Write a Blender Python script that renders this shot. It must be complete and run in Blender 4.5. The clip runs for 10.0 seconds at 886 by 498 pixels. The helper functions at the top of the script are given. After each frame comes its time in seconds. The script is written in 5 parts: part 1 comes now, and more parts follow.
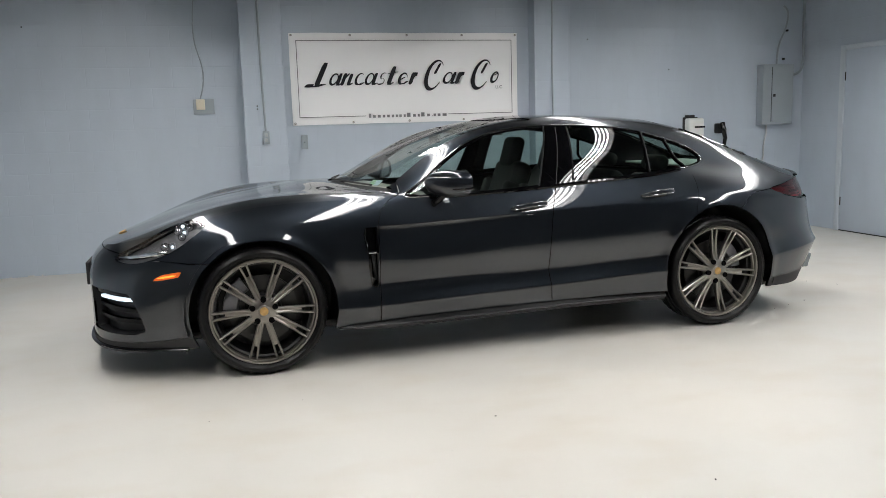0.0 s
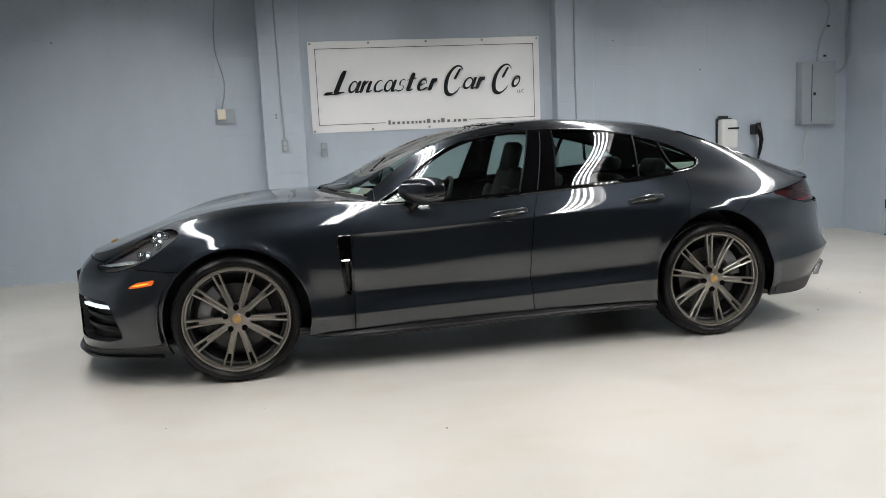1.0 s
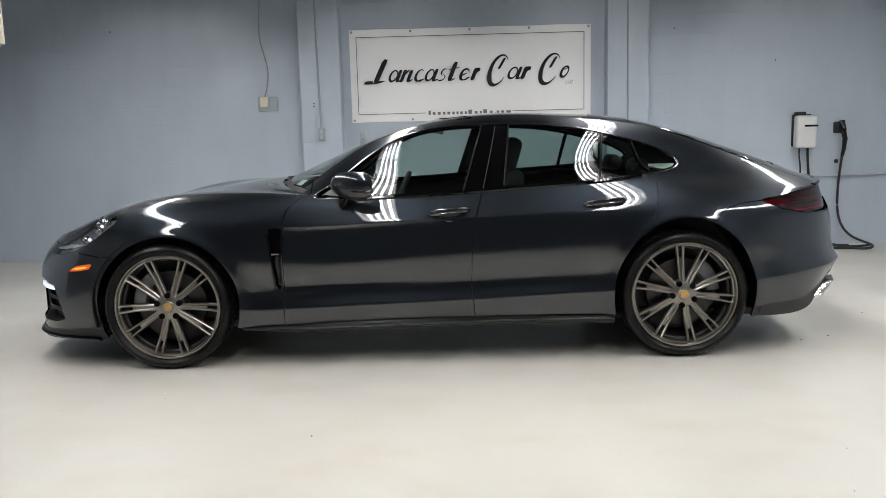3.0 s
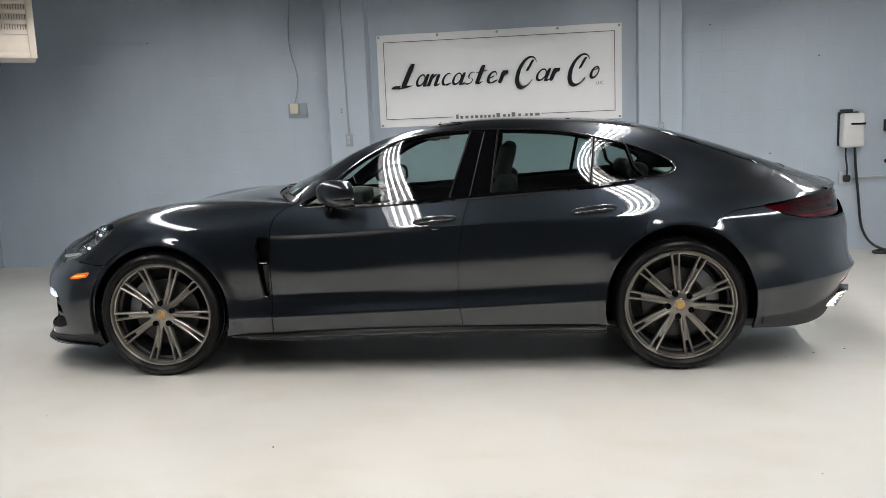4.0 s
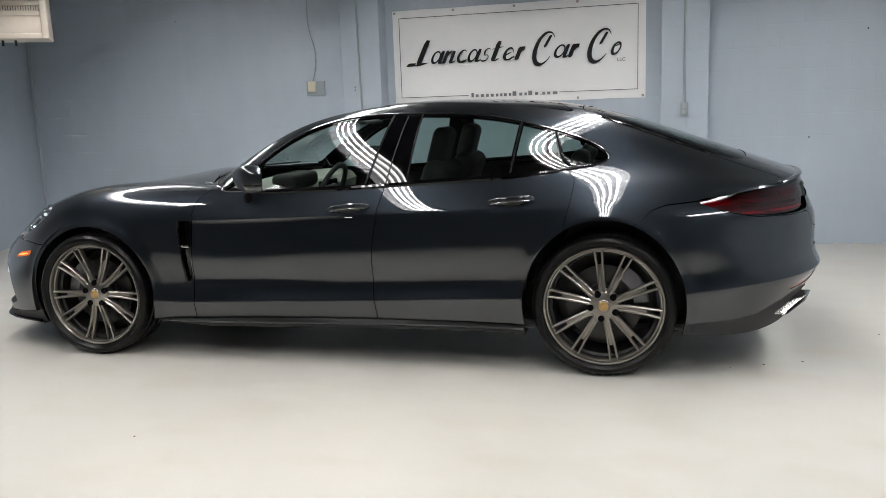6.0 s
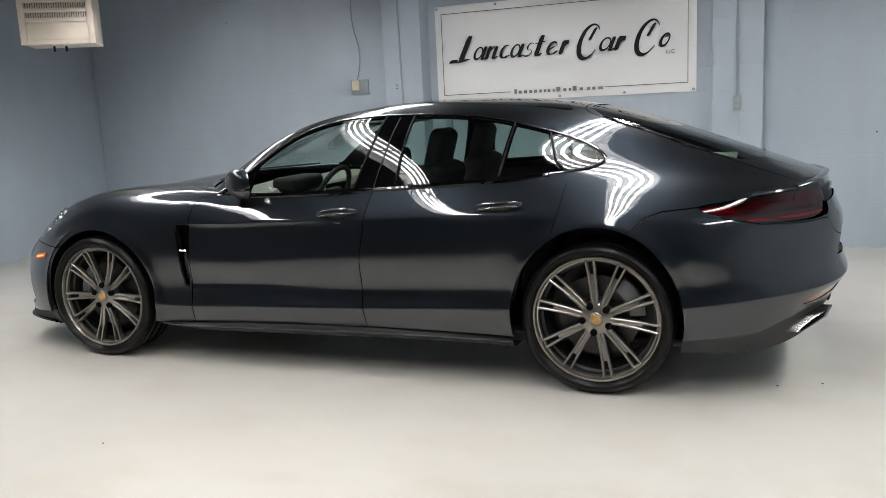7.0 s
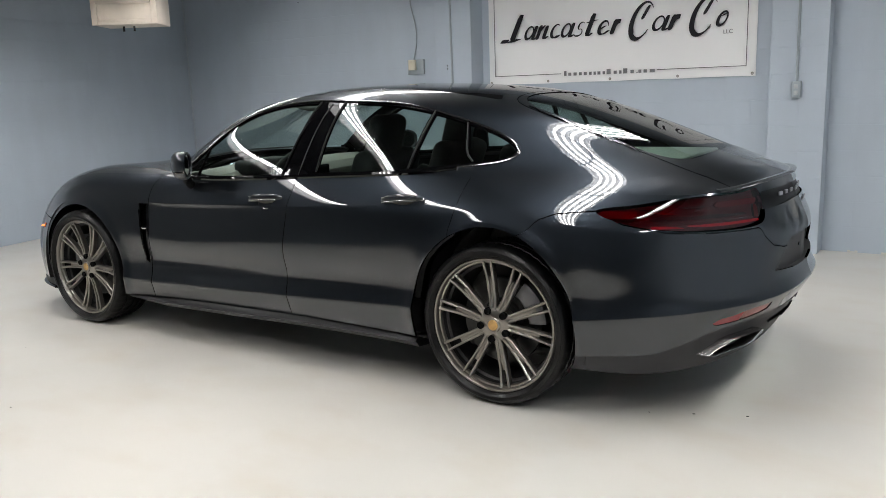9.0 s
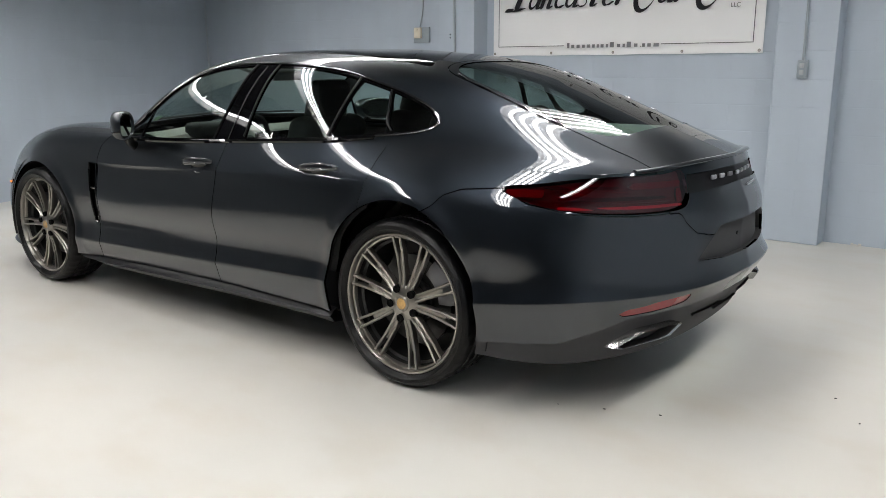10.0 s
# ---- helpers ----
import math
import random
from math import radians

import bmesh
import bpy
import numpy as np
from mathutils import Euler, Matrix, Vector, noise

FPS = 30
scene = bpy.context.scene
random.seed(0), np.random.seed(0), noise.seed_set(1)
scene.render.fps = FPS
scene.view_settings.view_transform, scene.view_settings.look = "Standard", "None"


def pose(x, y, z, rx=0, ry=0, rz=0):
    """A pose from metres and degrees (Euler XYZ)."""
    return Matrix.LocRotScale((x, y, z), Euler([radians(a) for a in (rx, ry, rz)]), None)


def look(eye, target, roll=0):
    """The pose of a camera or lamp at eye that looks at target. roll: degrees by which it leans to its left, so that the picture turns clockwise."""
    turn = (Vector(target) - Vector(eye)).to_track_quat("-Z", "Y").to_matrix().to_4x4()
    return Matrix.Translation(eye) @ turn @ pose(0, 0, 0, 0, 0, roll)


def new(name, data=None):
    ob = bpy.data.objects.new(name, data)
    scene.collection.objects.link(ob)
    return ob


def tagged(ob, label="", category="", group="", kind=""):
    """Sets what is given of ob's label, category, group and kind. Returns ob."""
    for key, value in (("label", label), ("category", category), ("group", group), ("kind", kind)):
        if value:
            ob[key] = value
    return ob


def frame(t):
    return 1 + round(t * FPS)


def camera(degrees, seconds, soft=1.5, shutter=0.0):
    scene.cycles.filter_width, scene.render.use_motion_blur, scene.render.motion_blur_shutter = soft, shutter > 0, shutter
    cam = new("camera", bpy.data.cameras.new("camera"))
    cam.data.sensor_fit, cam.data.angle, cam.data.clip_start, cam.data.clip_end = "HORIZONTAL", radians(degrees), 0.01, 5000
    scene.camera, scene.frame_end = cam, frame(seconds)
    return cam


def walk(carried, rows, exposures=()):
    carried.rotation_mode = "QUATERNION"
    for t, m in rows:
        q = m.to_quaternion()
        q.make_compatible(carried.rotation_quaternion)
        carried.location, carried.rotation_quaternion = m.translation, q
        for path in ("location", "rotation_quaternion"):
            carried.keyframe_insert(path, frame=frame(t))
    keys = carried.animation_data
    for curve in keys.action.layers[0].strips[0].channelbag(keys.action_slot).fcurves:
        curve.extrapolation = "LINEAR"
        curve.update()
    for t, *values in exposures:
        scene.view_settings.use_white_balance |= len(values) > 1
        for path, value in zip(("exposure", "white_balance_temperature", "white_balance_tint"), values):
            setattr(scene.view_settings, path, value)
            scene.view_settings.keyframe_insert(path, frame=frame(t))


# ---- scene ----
cam = camera(57.7, 10.0, soft=0.7)
METRES, EYE, TILT, LEAN, TURN = 8.0, 1.5, 0.0, 0.0, 0.0
PATH = [
    (0, (-0.157, -5.47, 1.365), (0.352, -3.56, 1.063), -1.7),
    (0.5, (0.106, -5.509, 1.38), (0.536, -3.578, 1.085), -2.7),
    (1, (0.418, -5.532, 1.35), (0.751, -3.58, 1.067), -2.6),
    (1.5, (0.729, -5.493, 1.334), (0.98, -3.53, 1.042), -0.5),
    (2, (1.089, -5.492, 1.356), (1.257, -3.524, 1.043), -1.9),
    (2.5, (1.394, -5.437, 1.334), (1.465, -3.461, 1.03), -1.7),
    (4, (2.173, -5.284, 1.347), (1.943, -3.318, 1.059), -2.3),
    (4.5, (2.401, -5.171, 1.377), (2.129, -3.217, 1.047), -2.6),
    (5, (2.71, -5.133, 1.376), (2.374, -3.19, 1.04), -2.1),
    (5.5, (2.964, -5.0, 1.346), (2.554, -3.072, 1.01), -1.4),
    (6, (3.208, -4.873, 1.367), (2.693, -2.971, 1.025), -2.0),
    (7.5, (3.949, -4.38, 1.38), (3.108, -2.602, 1.02), -2.8),
    (8, (4.248, -4.265, 1.377), (3.327, -2.53, 1.0), -2.4),
    (8.5, (4.452, -4.04, 1.356), (3.473, -2.336, 0.987), -1.1),
    (9, (4.682, -3.808, 1.384), (3.584, -2.182, 0.997), -2.0),
    (9.5, (4.974, -3.602, 1.367), (3.804, -2.034, 0.954), -1.4),
    (10, (5.095, -3.301, 1.342), (3.886, -1.772, 0.894), -0.3),
]
walk(cam, [(t, look(eye, target, roll)) for t, eye, target, roll in PATH])

# ---- light and exposure ----
world = bpy.data.worlds.new("world")
scene.world = world
world.use_nodes = True
world.node_tree.nodes["Background"].inputs["Color"].default_value = (0.6, 0.65, 0.7, 1)
world.node_tree.nodes["Background"].inputs["Strength"].default_value = 0.02
scene.view_settings.exposure = 0.0
TUBE_POWER = 31.0

# ---- materials ----


def material(name, color, rough=0.5, metal=0.0, coat=0.0, coat_rough=0.03, vary=0.0, scale=8.0, bump=0.0, bump_scale=60.0, spec=0.5, rough_vary=0.0):
    m = bpy.data.materials.new(name)
    m.use_nodes = True
    nt = m.node_tree
    b = nt.nodes["Principled BSDF"]
    b.inputs["Base Color"].default_value = (*color, 1)
    b.inputs["Roughness"].default_value = rough
    b.inputs["Metallic"].default_value = metal
    b.inputs["Coat Weight"].default_value = coat
    b.inputs["Coat Roughness"].default_value = coat_rough
    b.inputs["Specular IOR Level"].default_value = spec
    if vary or bump or rough_vary:
        co = nt.nodes.new("ShaderNodeTexCoord")
        n1 = nt.nodes.new("ShaderNodeTexNoise")
        n1.inputs["Scale"].default_value = scale
        n1.inputs["Detail"].default_value = 6
        nt.links.new(co.outputs["Object"], n1.inputs["Vector"])
        if vary:
            mix = nt.nodes.new("ShaderNodeMixRGB")
            mix.inputs[1].default_value = (*[c * (1 - vary) for c in color], 1)
            mix.inputs[2].default_value = (*[min(1, c * (1 + vary)) for c in color], 1)
            nt.links.new(n1.outputs["Fac"], mix.inputs[0])
            nt.links.new(mix.outputs[0], b.inputs["Base Color"])
        if rough_vary:
            mr = nt.nodes.new("ShaderNodeMapRange")
            mr.inputs[3].default_value = max(0.02, rough - rough_vary)
            mr.inputs[4].default_value = min(1, rough + rough_vary)
            nt.links.new(n1.outputs["Fac"], mr.inputs[0])
            nt.links.new(mr.outputs[0], b.inputs["Roughness"])
        if bump:
            n2 = nt.nodes.new("ShaderNodeTexNoise")
            n2.inputs["Scale"].default_value = bump_scale
            n2.inputs["Detail"].default_value = 8
            nt.links.new(co.outputs["Object"], n2.inputs["Vector"])
            bp = nt.nodes.new("ShaderNodeBump")
            bp.inputs["Strength"].default_value = bump
            bp.inputs["Distance"].default_value = 0.01
            nt.links.new(n2.outputs["Fac"], bp.inputs["Height"])
            nt.links.new(bp.outputs[0], b.inputs["Normal"])
    return m


def glass_material(name, tint, rough=0.0):
    m = bpy.data.materials.new(name)
    m.use_nodes = True
    nt = m.node_tree
    nt.nodes.remove(nt.nodes["Principled BSDF"])
    out = nt.nodes["Material Output"]
    tr = nt.nodes.new("ShaderNodeBsdfTransparent")
    tr.inputs[0].default_value = (*tint, 1)
    gl = nt.nodes.new("ShaderNodeBsdfGlossy")
    gl.inputs["Roughness"].default_value = rough
    # gloss by the angle, the same from either side of the thin pane
    facing = nt.nodes.new("ShaderNodeLayerWeight")
    facing.inputs["Blend"].default_value = 0.5
    steep = nt.nodes.new("ShaderNodeMath")
    steep.operation = "POWER"
    steep.inputs[1].default_value = 5.0
    gloss = nt.nodes.new("ShaderNodeMath")
    gloss.operation = "MULTIPLY_ADD"
    gloss.inputs[1].default_value, gloss.inputs[2].default_value = 0.93, 0.07
    mx = nt.nodes.new("ShaderNodeMixShader")
    nt.links.new(facing.outputs["Facing"], steep.inputs[0])
    nt.links.new(steep.outputs[0], gloss.inputs[0])
    nt.links.new(gloss.outputs[0], mx.inputs[0])
    nt.links.new(tr.outputs[0], mx.inputs[1])
    nt.links.new(gl.outputs[0], mx.inputs[2])
    nt.links.new(mx.outputs[0], out.inputs[0])
    return m


def glow_material(name, color, strength):
    m = bpy.data.materials.new(name)
    m.use_nodes = True
    b = m.node_tree.nodes["Principled BSDF"]
    b.inputs["Base Color"].default_value = (*color, 1)
    b.inputs["Emission Color"].default_value = (*color, 1)
    b.inputs["Emission Strength"].default_value = strength
    return m


PAINT = material("graphite_metallic_paint", (0.0198, 0.0248, 0.0318), 0.36, 1.0, 1.0, 0.008)
PAINT.node_tree.nodes["Principled BSDF"].inputs["Coat IOR"].default_value = 1.70
BLACK_GLOSS = material("black_gloss", (0.002, 0.002, 0.0025), 0.02, 0, 0.0, spec=0.35)
BLACK_PLASTIC = material("black_plastic", (0.012, 0.012, 0.013), 0.5, vary=0.2, scale=40)
RUBBER = material("tyre_rubber", (0.003, 0.003, 0.0033), 0.34, spec=0.25, vary=0.3, scale=30, bump=0.1, bump_scale=150)
RIM_METAL = material("platinum_wheel_paint", (0.27, 0.252, 0.225), 0.30, 0.9, 0.6, 0.05)
RIM_DARK = material("dark_wheel_barrel", (0.03, 0.03, 0.03), 0.45, 0.5)
STEEL = material("brake_disc_steel", (0.055, 0.055, 0.054), 0.38, 0.9, vary=0.15, scale=25)
CALIPER = material("dark_silver_caliper", (0.20, 0.20, 0.21), 0.45, 0.5, vary=0.1, scale=30)
CHROME = material("bright_chrome", (0.75, 0.75, 0.76), 0.08, 1.0)
TIP_STEEL = material("polished_exhaust_steel", (0.48, 0.47, 0.46), 0.26, 1.0)
DARK_CHROME = material("dark_chrome", (0.22, 0.22, 0.23), 0.16, 1.0)
MIRROR = material("mirror_silver", (0.45, 0.47, 0.46), 0.02, 1.0)
CABIN = material("black_leather", (0.026, 0.0265, 0.026), 0.6, spec=0.25, vary=0.2, scale=20, bump=0.1, bump_scale=200)
CABIN_GREY = material("grey_headliner", (0.07, 0.07, 0.068), 0.9, vary=0.1, scale=60)
GLASS = glass_material("windscreen_glass", (0.74, 0.81, 0.78))
GLASS_SIDE = glass_material("side_window_glass", (0.66, 0.745, 0.715))
GLASS_TINT = glass_material("tinted_rear_glass", (0.55, 0.645, 0.615))
GLASS_HATCH = glass_material("dark_hatch_glass", (0.40, 0.48, 0.45))
CLEAR = glass_material("clear_lens", (0.9, 0.9, 0.9))
RED_LENS = glass_material("red_lens", (0.38, 0.012, 0.052))
RED = material("red_reflector", (0.22, 0.006, 0.012), 0.2, 0, 1.0)
AMBER = material("amber_lens", (0.85, 0.16, 0.02), 0.25, 0, 1.0)
WALL_COLOR = (0.465, 0.528, 0.600)
WALL_LIGHT = material("pale_blue_grey_gloss", (0.50, 0.55, 0.60), 0.4, vary=0.05, scale=3)
WALL_UNSEEN = material("unseen_dark_wall", (0.13, 0.142, 0.157), 0.6, vary=0.12, scale=1.5, bump=0.1, bump_scale=40)
WALL_FITTING = material("blue_grey_gloss_paint", (0.33, 0.375, 0.405), 0.35, vary=0.06, scale=9)
GREY_SOCKET = material("grey_socket_plastic", (0.45, 0.47, 0.48), 0.4)
GALV = material("galvanised_steel", (0.55, 0.57, 0.58), 0.4, 0.6, vary=0.1, scale=30)
FIN_CORE = material("dark_heater_core", (0.03, 0.027, 0.025), 0.7)
FLAKE = material("chipped_pale_paint", (0.62, 0.60, 0.55), 0.7, vary=0.15, scale=40)


def wall_material():
    """Block wall under thick paint: faint courses, roller texture, scuffs."""
    m = bpy.data.materials.new("blue_grey_block_wall")
    m.use_nodes = True
    nt = m.node_tree
    b = nt.nodes["Principled BSDF"]
    co = nt.nodes.new("ShaderNodeTexCoord")
    turn = nt.nodes.new("ShaderNodeMapping")
    turn.inputs["Rotation"].default_value = (radians(90), 0, 0)
    nt.links.new(co.outputs["Object"], turn.inputs["Vector"])
    brick = nt.nodes.new("ShaderNodeTexBrick")
    brick.inputs["Scale"].default_value = 1.0
    brick.inputs["Brick Width"].default_value = 0.406
    brick.inputs["Row Height"].default_value = 0.203
    brick.inputs["Mortar Size"].default_value = 0.006
    brick.inputs["Mortar Smooth"].default_value = 1.0
    brick.inputs["Color1"].default_value = brick.inputs["Color2"].default_value = (1, 1, 1, 1)
    brick.inputs["Mortar"].default_value = (0, 0, 0, 1)
    nt.links.new(turn.outputs[0], brick.inputs["Vector"])
    big, fine, streak = (nt.nodes.new("ShaderNodeTexNoise") for _ in range(3))
    big.inputs["Scale"].default_value, big.inputs["Detail"].default_value = 0.8, 7
    fine.inputs["Scale"].default_value, fine.inputs["Detail"].default_value = 45, 6
    streak.inputs["Scale"].default_value, streak.inputs["Detail"].default_value = 3, 6
    tall = nt.nodes.new("ShaderNodeMapping")
    tall.inputs["Scale"].default_value = (1.6, 1.6, 0.5)
    nt.links.new(co.outputs["Object"], tall.inputs["Vector"])
    nt.links.new(tall.outputs[0], streak.inputs["Vector"])
    for n in (big, fine):
        nt.links.new(co.outputs["Object"], n.inputs["Vector"])
    add = nt.nodes.new("ShaderNodeMath")
    nt.links.new(big.outputs["Fac"], add.inputs[0])
    nt.links.new(streak.outputs["Fac"], add.inputs[1])
    mix = nt.nodes.new("ShaderNodeMapRange")
    mix.inputs[1].default_value, mix.inputs[2].default_value = 0.7, 1.3
    nt.links.new(add.outputs[0], mix.inputs[0])
    col = nt.nodes.new("ShaderNodeMixRGB")
    col.inputs[1].default_value = (*[c * 0.95 for c in WALL_COLOR], 1)
    col.inputs[2].default_value = (*[c * 1.04 for c in WALL_COLOR], 1)
    nt.links.new(mix.outputs[0], col.inputs[0])
    nt.links.new(col.outputs[0], b.inputs["Base Color"])
    rough = nt.nodes.new("ShaderNodeMapRange")
    rough.inputs[3].default_value, rough.inputs[4].default_value = 0.38, 0.6
    nt.links.new(big.outputs["Fac"], rough.inputs[0])
    nt.links.new(rough.outputs[0], b.inputs["Roughness"])
    height = nt.nodes.new("ShaderNodeMath")
    height.operation = "MULTIPLY_ADD"
    nt.links.new(fine.outputs["Fac"], height.inputs[0])
    height.inputs[1].default_value = 0.5
    nt.links.new(brick.outputs["Color"], height.inputs[2])
    bp = nt.nodes.new("ShaderNodeBump")
    bp.inputs["Strength"].default_value, bp.inputs["Distance"].default_value = 0.22, 0.004
    nt.links.new(height.outputs[0], bp.inputs["Height"])
    nt.links.new(bp.outputs[0], b.inputs["Normal"])
    return m


WALL = wall_material()


def floor_material():
    """Light epoxy paint with roller clouds, warm tinted areas and faint brown smudges."""
    m = bpy.data.materials.new("light_epoxy_floor")
    m.use_nodes = True
    nt = m.node_tree
    b = nt.nodes["Principled BSDF"]
    co = nt.nodes.new("ShaderNodeTexCoord")

    def noise(scale, detail, stretch=(1, 1, 1), twist=0.0):
        mp = nt.nodes.new("ShaderNodeMapping")
        mp.inputs["Scale"].default_value = stretch
        mp.inputs["Rotation"].default_value = (0, 0, radians(twist))
        nt.links.new(co.outputs["Object"], mp.inputs["Vector"])
        n = nt.nodes.new("ShaderNodeTexNoise")
        n.inputs["Scale"].default_value, n.inputs["Detail"].default_value = scale, detail
        nt.links.new(mp.outputs[0], n.inputs["Vector"])
        return n.outputs["Fac"]

    def ramp(value, low, high, to_low=0.0, to_high=1.0):
        r = nt.nodes.new("ShaderNodeMapRange")
        r.inputs[1].default_value, r.inputs[2].default_value = low, high
        r.inputs[3].default_value, r.inputs[4].default_value = to_low, to_high
        nt.links.new(value, r.inputs[0])
        return r.outputs[0]

    def mixed(fac, first, second):
        x = nt.nodes.new("ShaderNodeMixRGB")
        nt.links.new(fac, x.inputs[0])
        for slot, c in ((1, first), (2, second)):
            if isinstance(c, tuple):
                x.inputs[slot].default_value = (*c, 1)
            else:
                nt.links.new(c, x.inputs[slot])
        return x.outputs[0]

    def times(p, q):
        x = nt.nodes.new("ShaderNodeMath")
        x.operation = "MULTIPLY"
        nt.links.new(p, x.inputs[0])
        nt.links.new(q, x.inputs[1])
        return x.outputs[0]

    clouds = mixed(ramp(noise(1.1, 4), 0.2, 0.8), (0.572, 0.562, 0.522), (0.648, 0.631, 0.585))
    tint = mixed(ramp(noise(0.55, 2, (1, 1, 1), 40), 0.35, 0.7, 0.0, 0.5), clouds, (0.66, 0.615, 0.55))
    smudge = ramp(noise(2.2, 3, (1, 1.7, 1), 28), 0.48, 0.85, 0.0, 0.5)
    worn = mixed(smudge, tint, (0.55, 0.49, 0.40))
    nt.links.new(worn, b.inputs["Base Color"])
    nt.links.new(ramp(noise(1.8, 3), 0.2, 0.8, 0.26, 0.46), b.inputs["Roughness"])
    bp = nt.nodes.new("ShaderNodeBump")
    bp.inputs["Strength"].default_value, bp.inputs["Distance"].default_value = 0.05, 0.004
    nt.links.new(noise(28, 8), bp.inputs["Height"])
    nt.links.new(bp.outputs[0], b.inputs["Normal"])
    return m


FLOOR = floor_material()
CEIL = material("dark_ceiling_paint", (0.10, 0.105, 0.11), 0.85, vary=0.1, scale=3)
EYELET = material("dull_brass_eyelet", (0.30, 0.28, 0.26), 0.55, 0.6)
BANNER = material("white_vinyl", (0.94, 0.938, 0.935), 0.5, vary=0.02, scale=3, spec=0.9)
INK = material("black_print", (0.010, 0.010, 0.013), 0.7, spec=0.3)
INK_GREY = material("grey_print", (0.12, 0.12, 0.13), 0.5)
INK_PALE = material("pale_grey_print", (0.20, 0.20, 0.21), 0.5)
WHITE_PLASTIC = material("white_plastic", (0.75, 0.75, 0.73), 0.35)
CREAM = material("cream_plastic", (0.72, 0.66, 0.52), 0.4)
HEATER_PAINT = material("beige_heater_enamel", (0.76, 0.67, 0.57), 0.4, vary=0.15, scale=6)
GOLD = material("gold_crest", (0.50, 0.30, 0.10), 0.35, 0.5, 0.5, vary=0.5, scale=60)
TUBE = glow_material("fluorescent_tube", (1.0, 0.988, 0.978), TUBE_POWER)
SILL = material("satin_black_sill", (0.007, 0.007, 0.0075), 0.38, 0, 0.0, spec=0.4, vary=0.1, scale=20)
DASH = material("grey_beige_leather", (0.30, 0.29, 0.26), 0.55, vary=0.1, scale=15, bump=0.1, bump_scale=220)
PARCEL = material("pale_woven_cover", (0.56, 0.57, 0.53), 0.8, vary=0.08, scale=30, bump=0.1, bump_scale=250)
DRL_GLOW = glow_material("white_lamp_light", (0.78, 0.89, 1.0), 0.95)
RED_DARK = material("dark_red_lamp_body", (0.18, 0.006, 0.03), 0.35)
RED_PALE = material("dim_lamp_reflector", (0.10, 0.085, 0.09), 0.25, 0.3)
RED_BRIGHT = material("red_light_guide", (0.40, 0.014, 0.045), 0.2, 0, 0.6)
AMBER_GLOW = glow_material("lit_amber", (1.0, 0.30, 0.03), 1.3)
BLACK_SATIN = material("satin_black_trim", (0.003, 0.003, 0.0035), 0.4, spec=0.15)
BOLT_BLACK = material("black_wheel_bolt", (0.002, 0.002, 0.002), 0.8, spec=0.1)
LETTER = material("satin_silver_letters", (0.28, 0.28, 0.30), 0.3, 0.6)
RED_GLOW = glow_material("red_lamp_light", (1.0, 0.06, 0.13), 0.20)
GREEN_STICKER = material("green_paper", (0.35, 0.55, 0.35), 0.6, vary=0.3, scale=60)
BLUE_STICKER = material("pale_blue_paper", (0.50, 0.60, 0.68), 0.6, vary=0.3, scale=60)
DIFFUSER = material("dark_grey_plastic", (0.030, 0.030, 0.032), 0.6, vary=0.15, scale=40, spec=0.35)
LAMP_GREY = material("grey_lamp_interior", (0.14, 0.14, 0.145), 0.3)
ENAMEL = material("grey_white_enamel", (0.34, 0.34, 0.34), 0.4)

# ---- mesh helpers ----


def mesh_object(name, verts, faces, mat, parent=None, label="", normals=None, smooth=False):
    me = bpy.data.meshes.new(name)
    me.from_pydata([tuple(v) for v in verts], [], [tuple(f) for f in faces])
    me.materials.append(mat)
    if smooth or normals is not None:
        me.polygons.foreach_set("use_smooth", [True] * len(me.polygons))
    if normals is not None:
        me.normals_split_custom_set_from_vertices([tuple(n) for n in normals])
    me.update()
    ob = new(name, me)
    if parent is not None:
        ob.parent = parent
    if label:
        ob["label"] = label
    return ob


def part(name, bm, mat, parent=None, label="", smooth=True):
    me = bpy.data.meshes.new(name)
    bm.normal_update()
    bm.to_mesh(me)
    bm.free()
    me.materials.append(mat)
    if smooth:
        me.polygons.foreach_set("use_smooth", [True] * len(me.polygons))
        me.set_sharp_from_angle(angle=radians(38))
    ob = new(name, me)
    if parent is not None:
        ob.parent = parent
    if label:
        ob["label"] = label
    return ob


def box(bm, x0, x1, y0, y1, z0, z1, bevel=0.0, seg=2):
    r = bmesh.ops.create_cube(bm, size=1, matrix=Matrix.Translation(((x0 + x1) / 2, (y0 + y1) / 2, (z0 + z1) / 2)) @ Matrix.Diagonal((x1 - x0, y1 - y0, z1 - z0, 1)))
    if bevel:
        edges = list({e for v in r["verts"] for e in v.link_edges})
        bmesh.ops.bevel(bm, geom=edges, offset=bevel, segments=seg, affect="EDGES", profile=0.5)
    return bm


def boxed(x0, x1, y0, y1, z0, z1, bevel=0.0, seg=2):
    return box(bmesh.new(), x0, x1, y0, y1, z0, z1, bevel, seg)


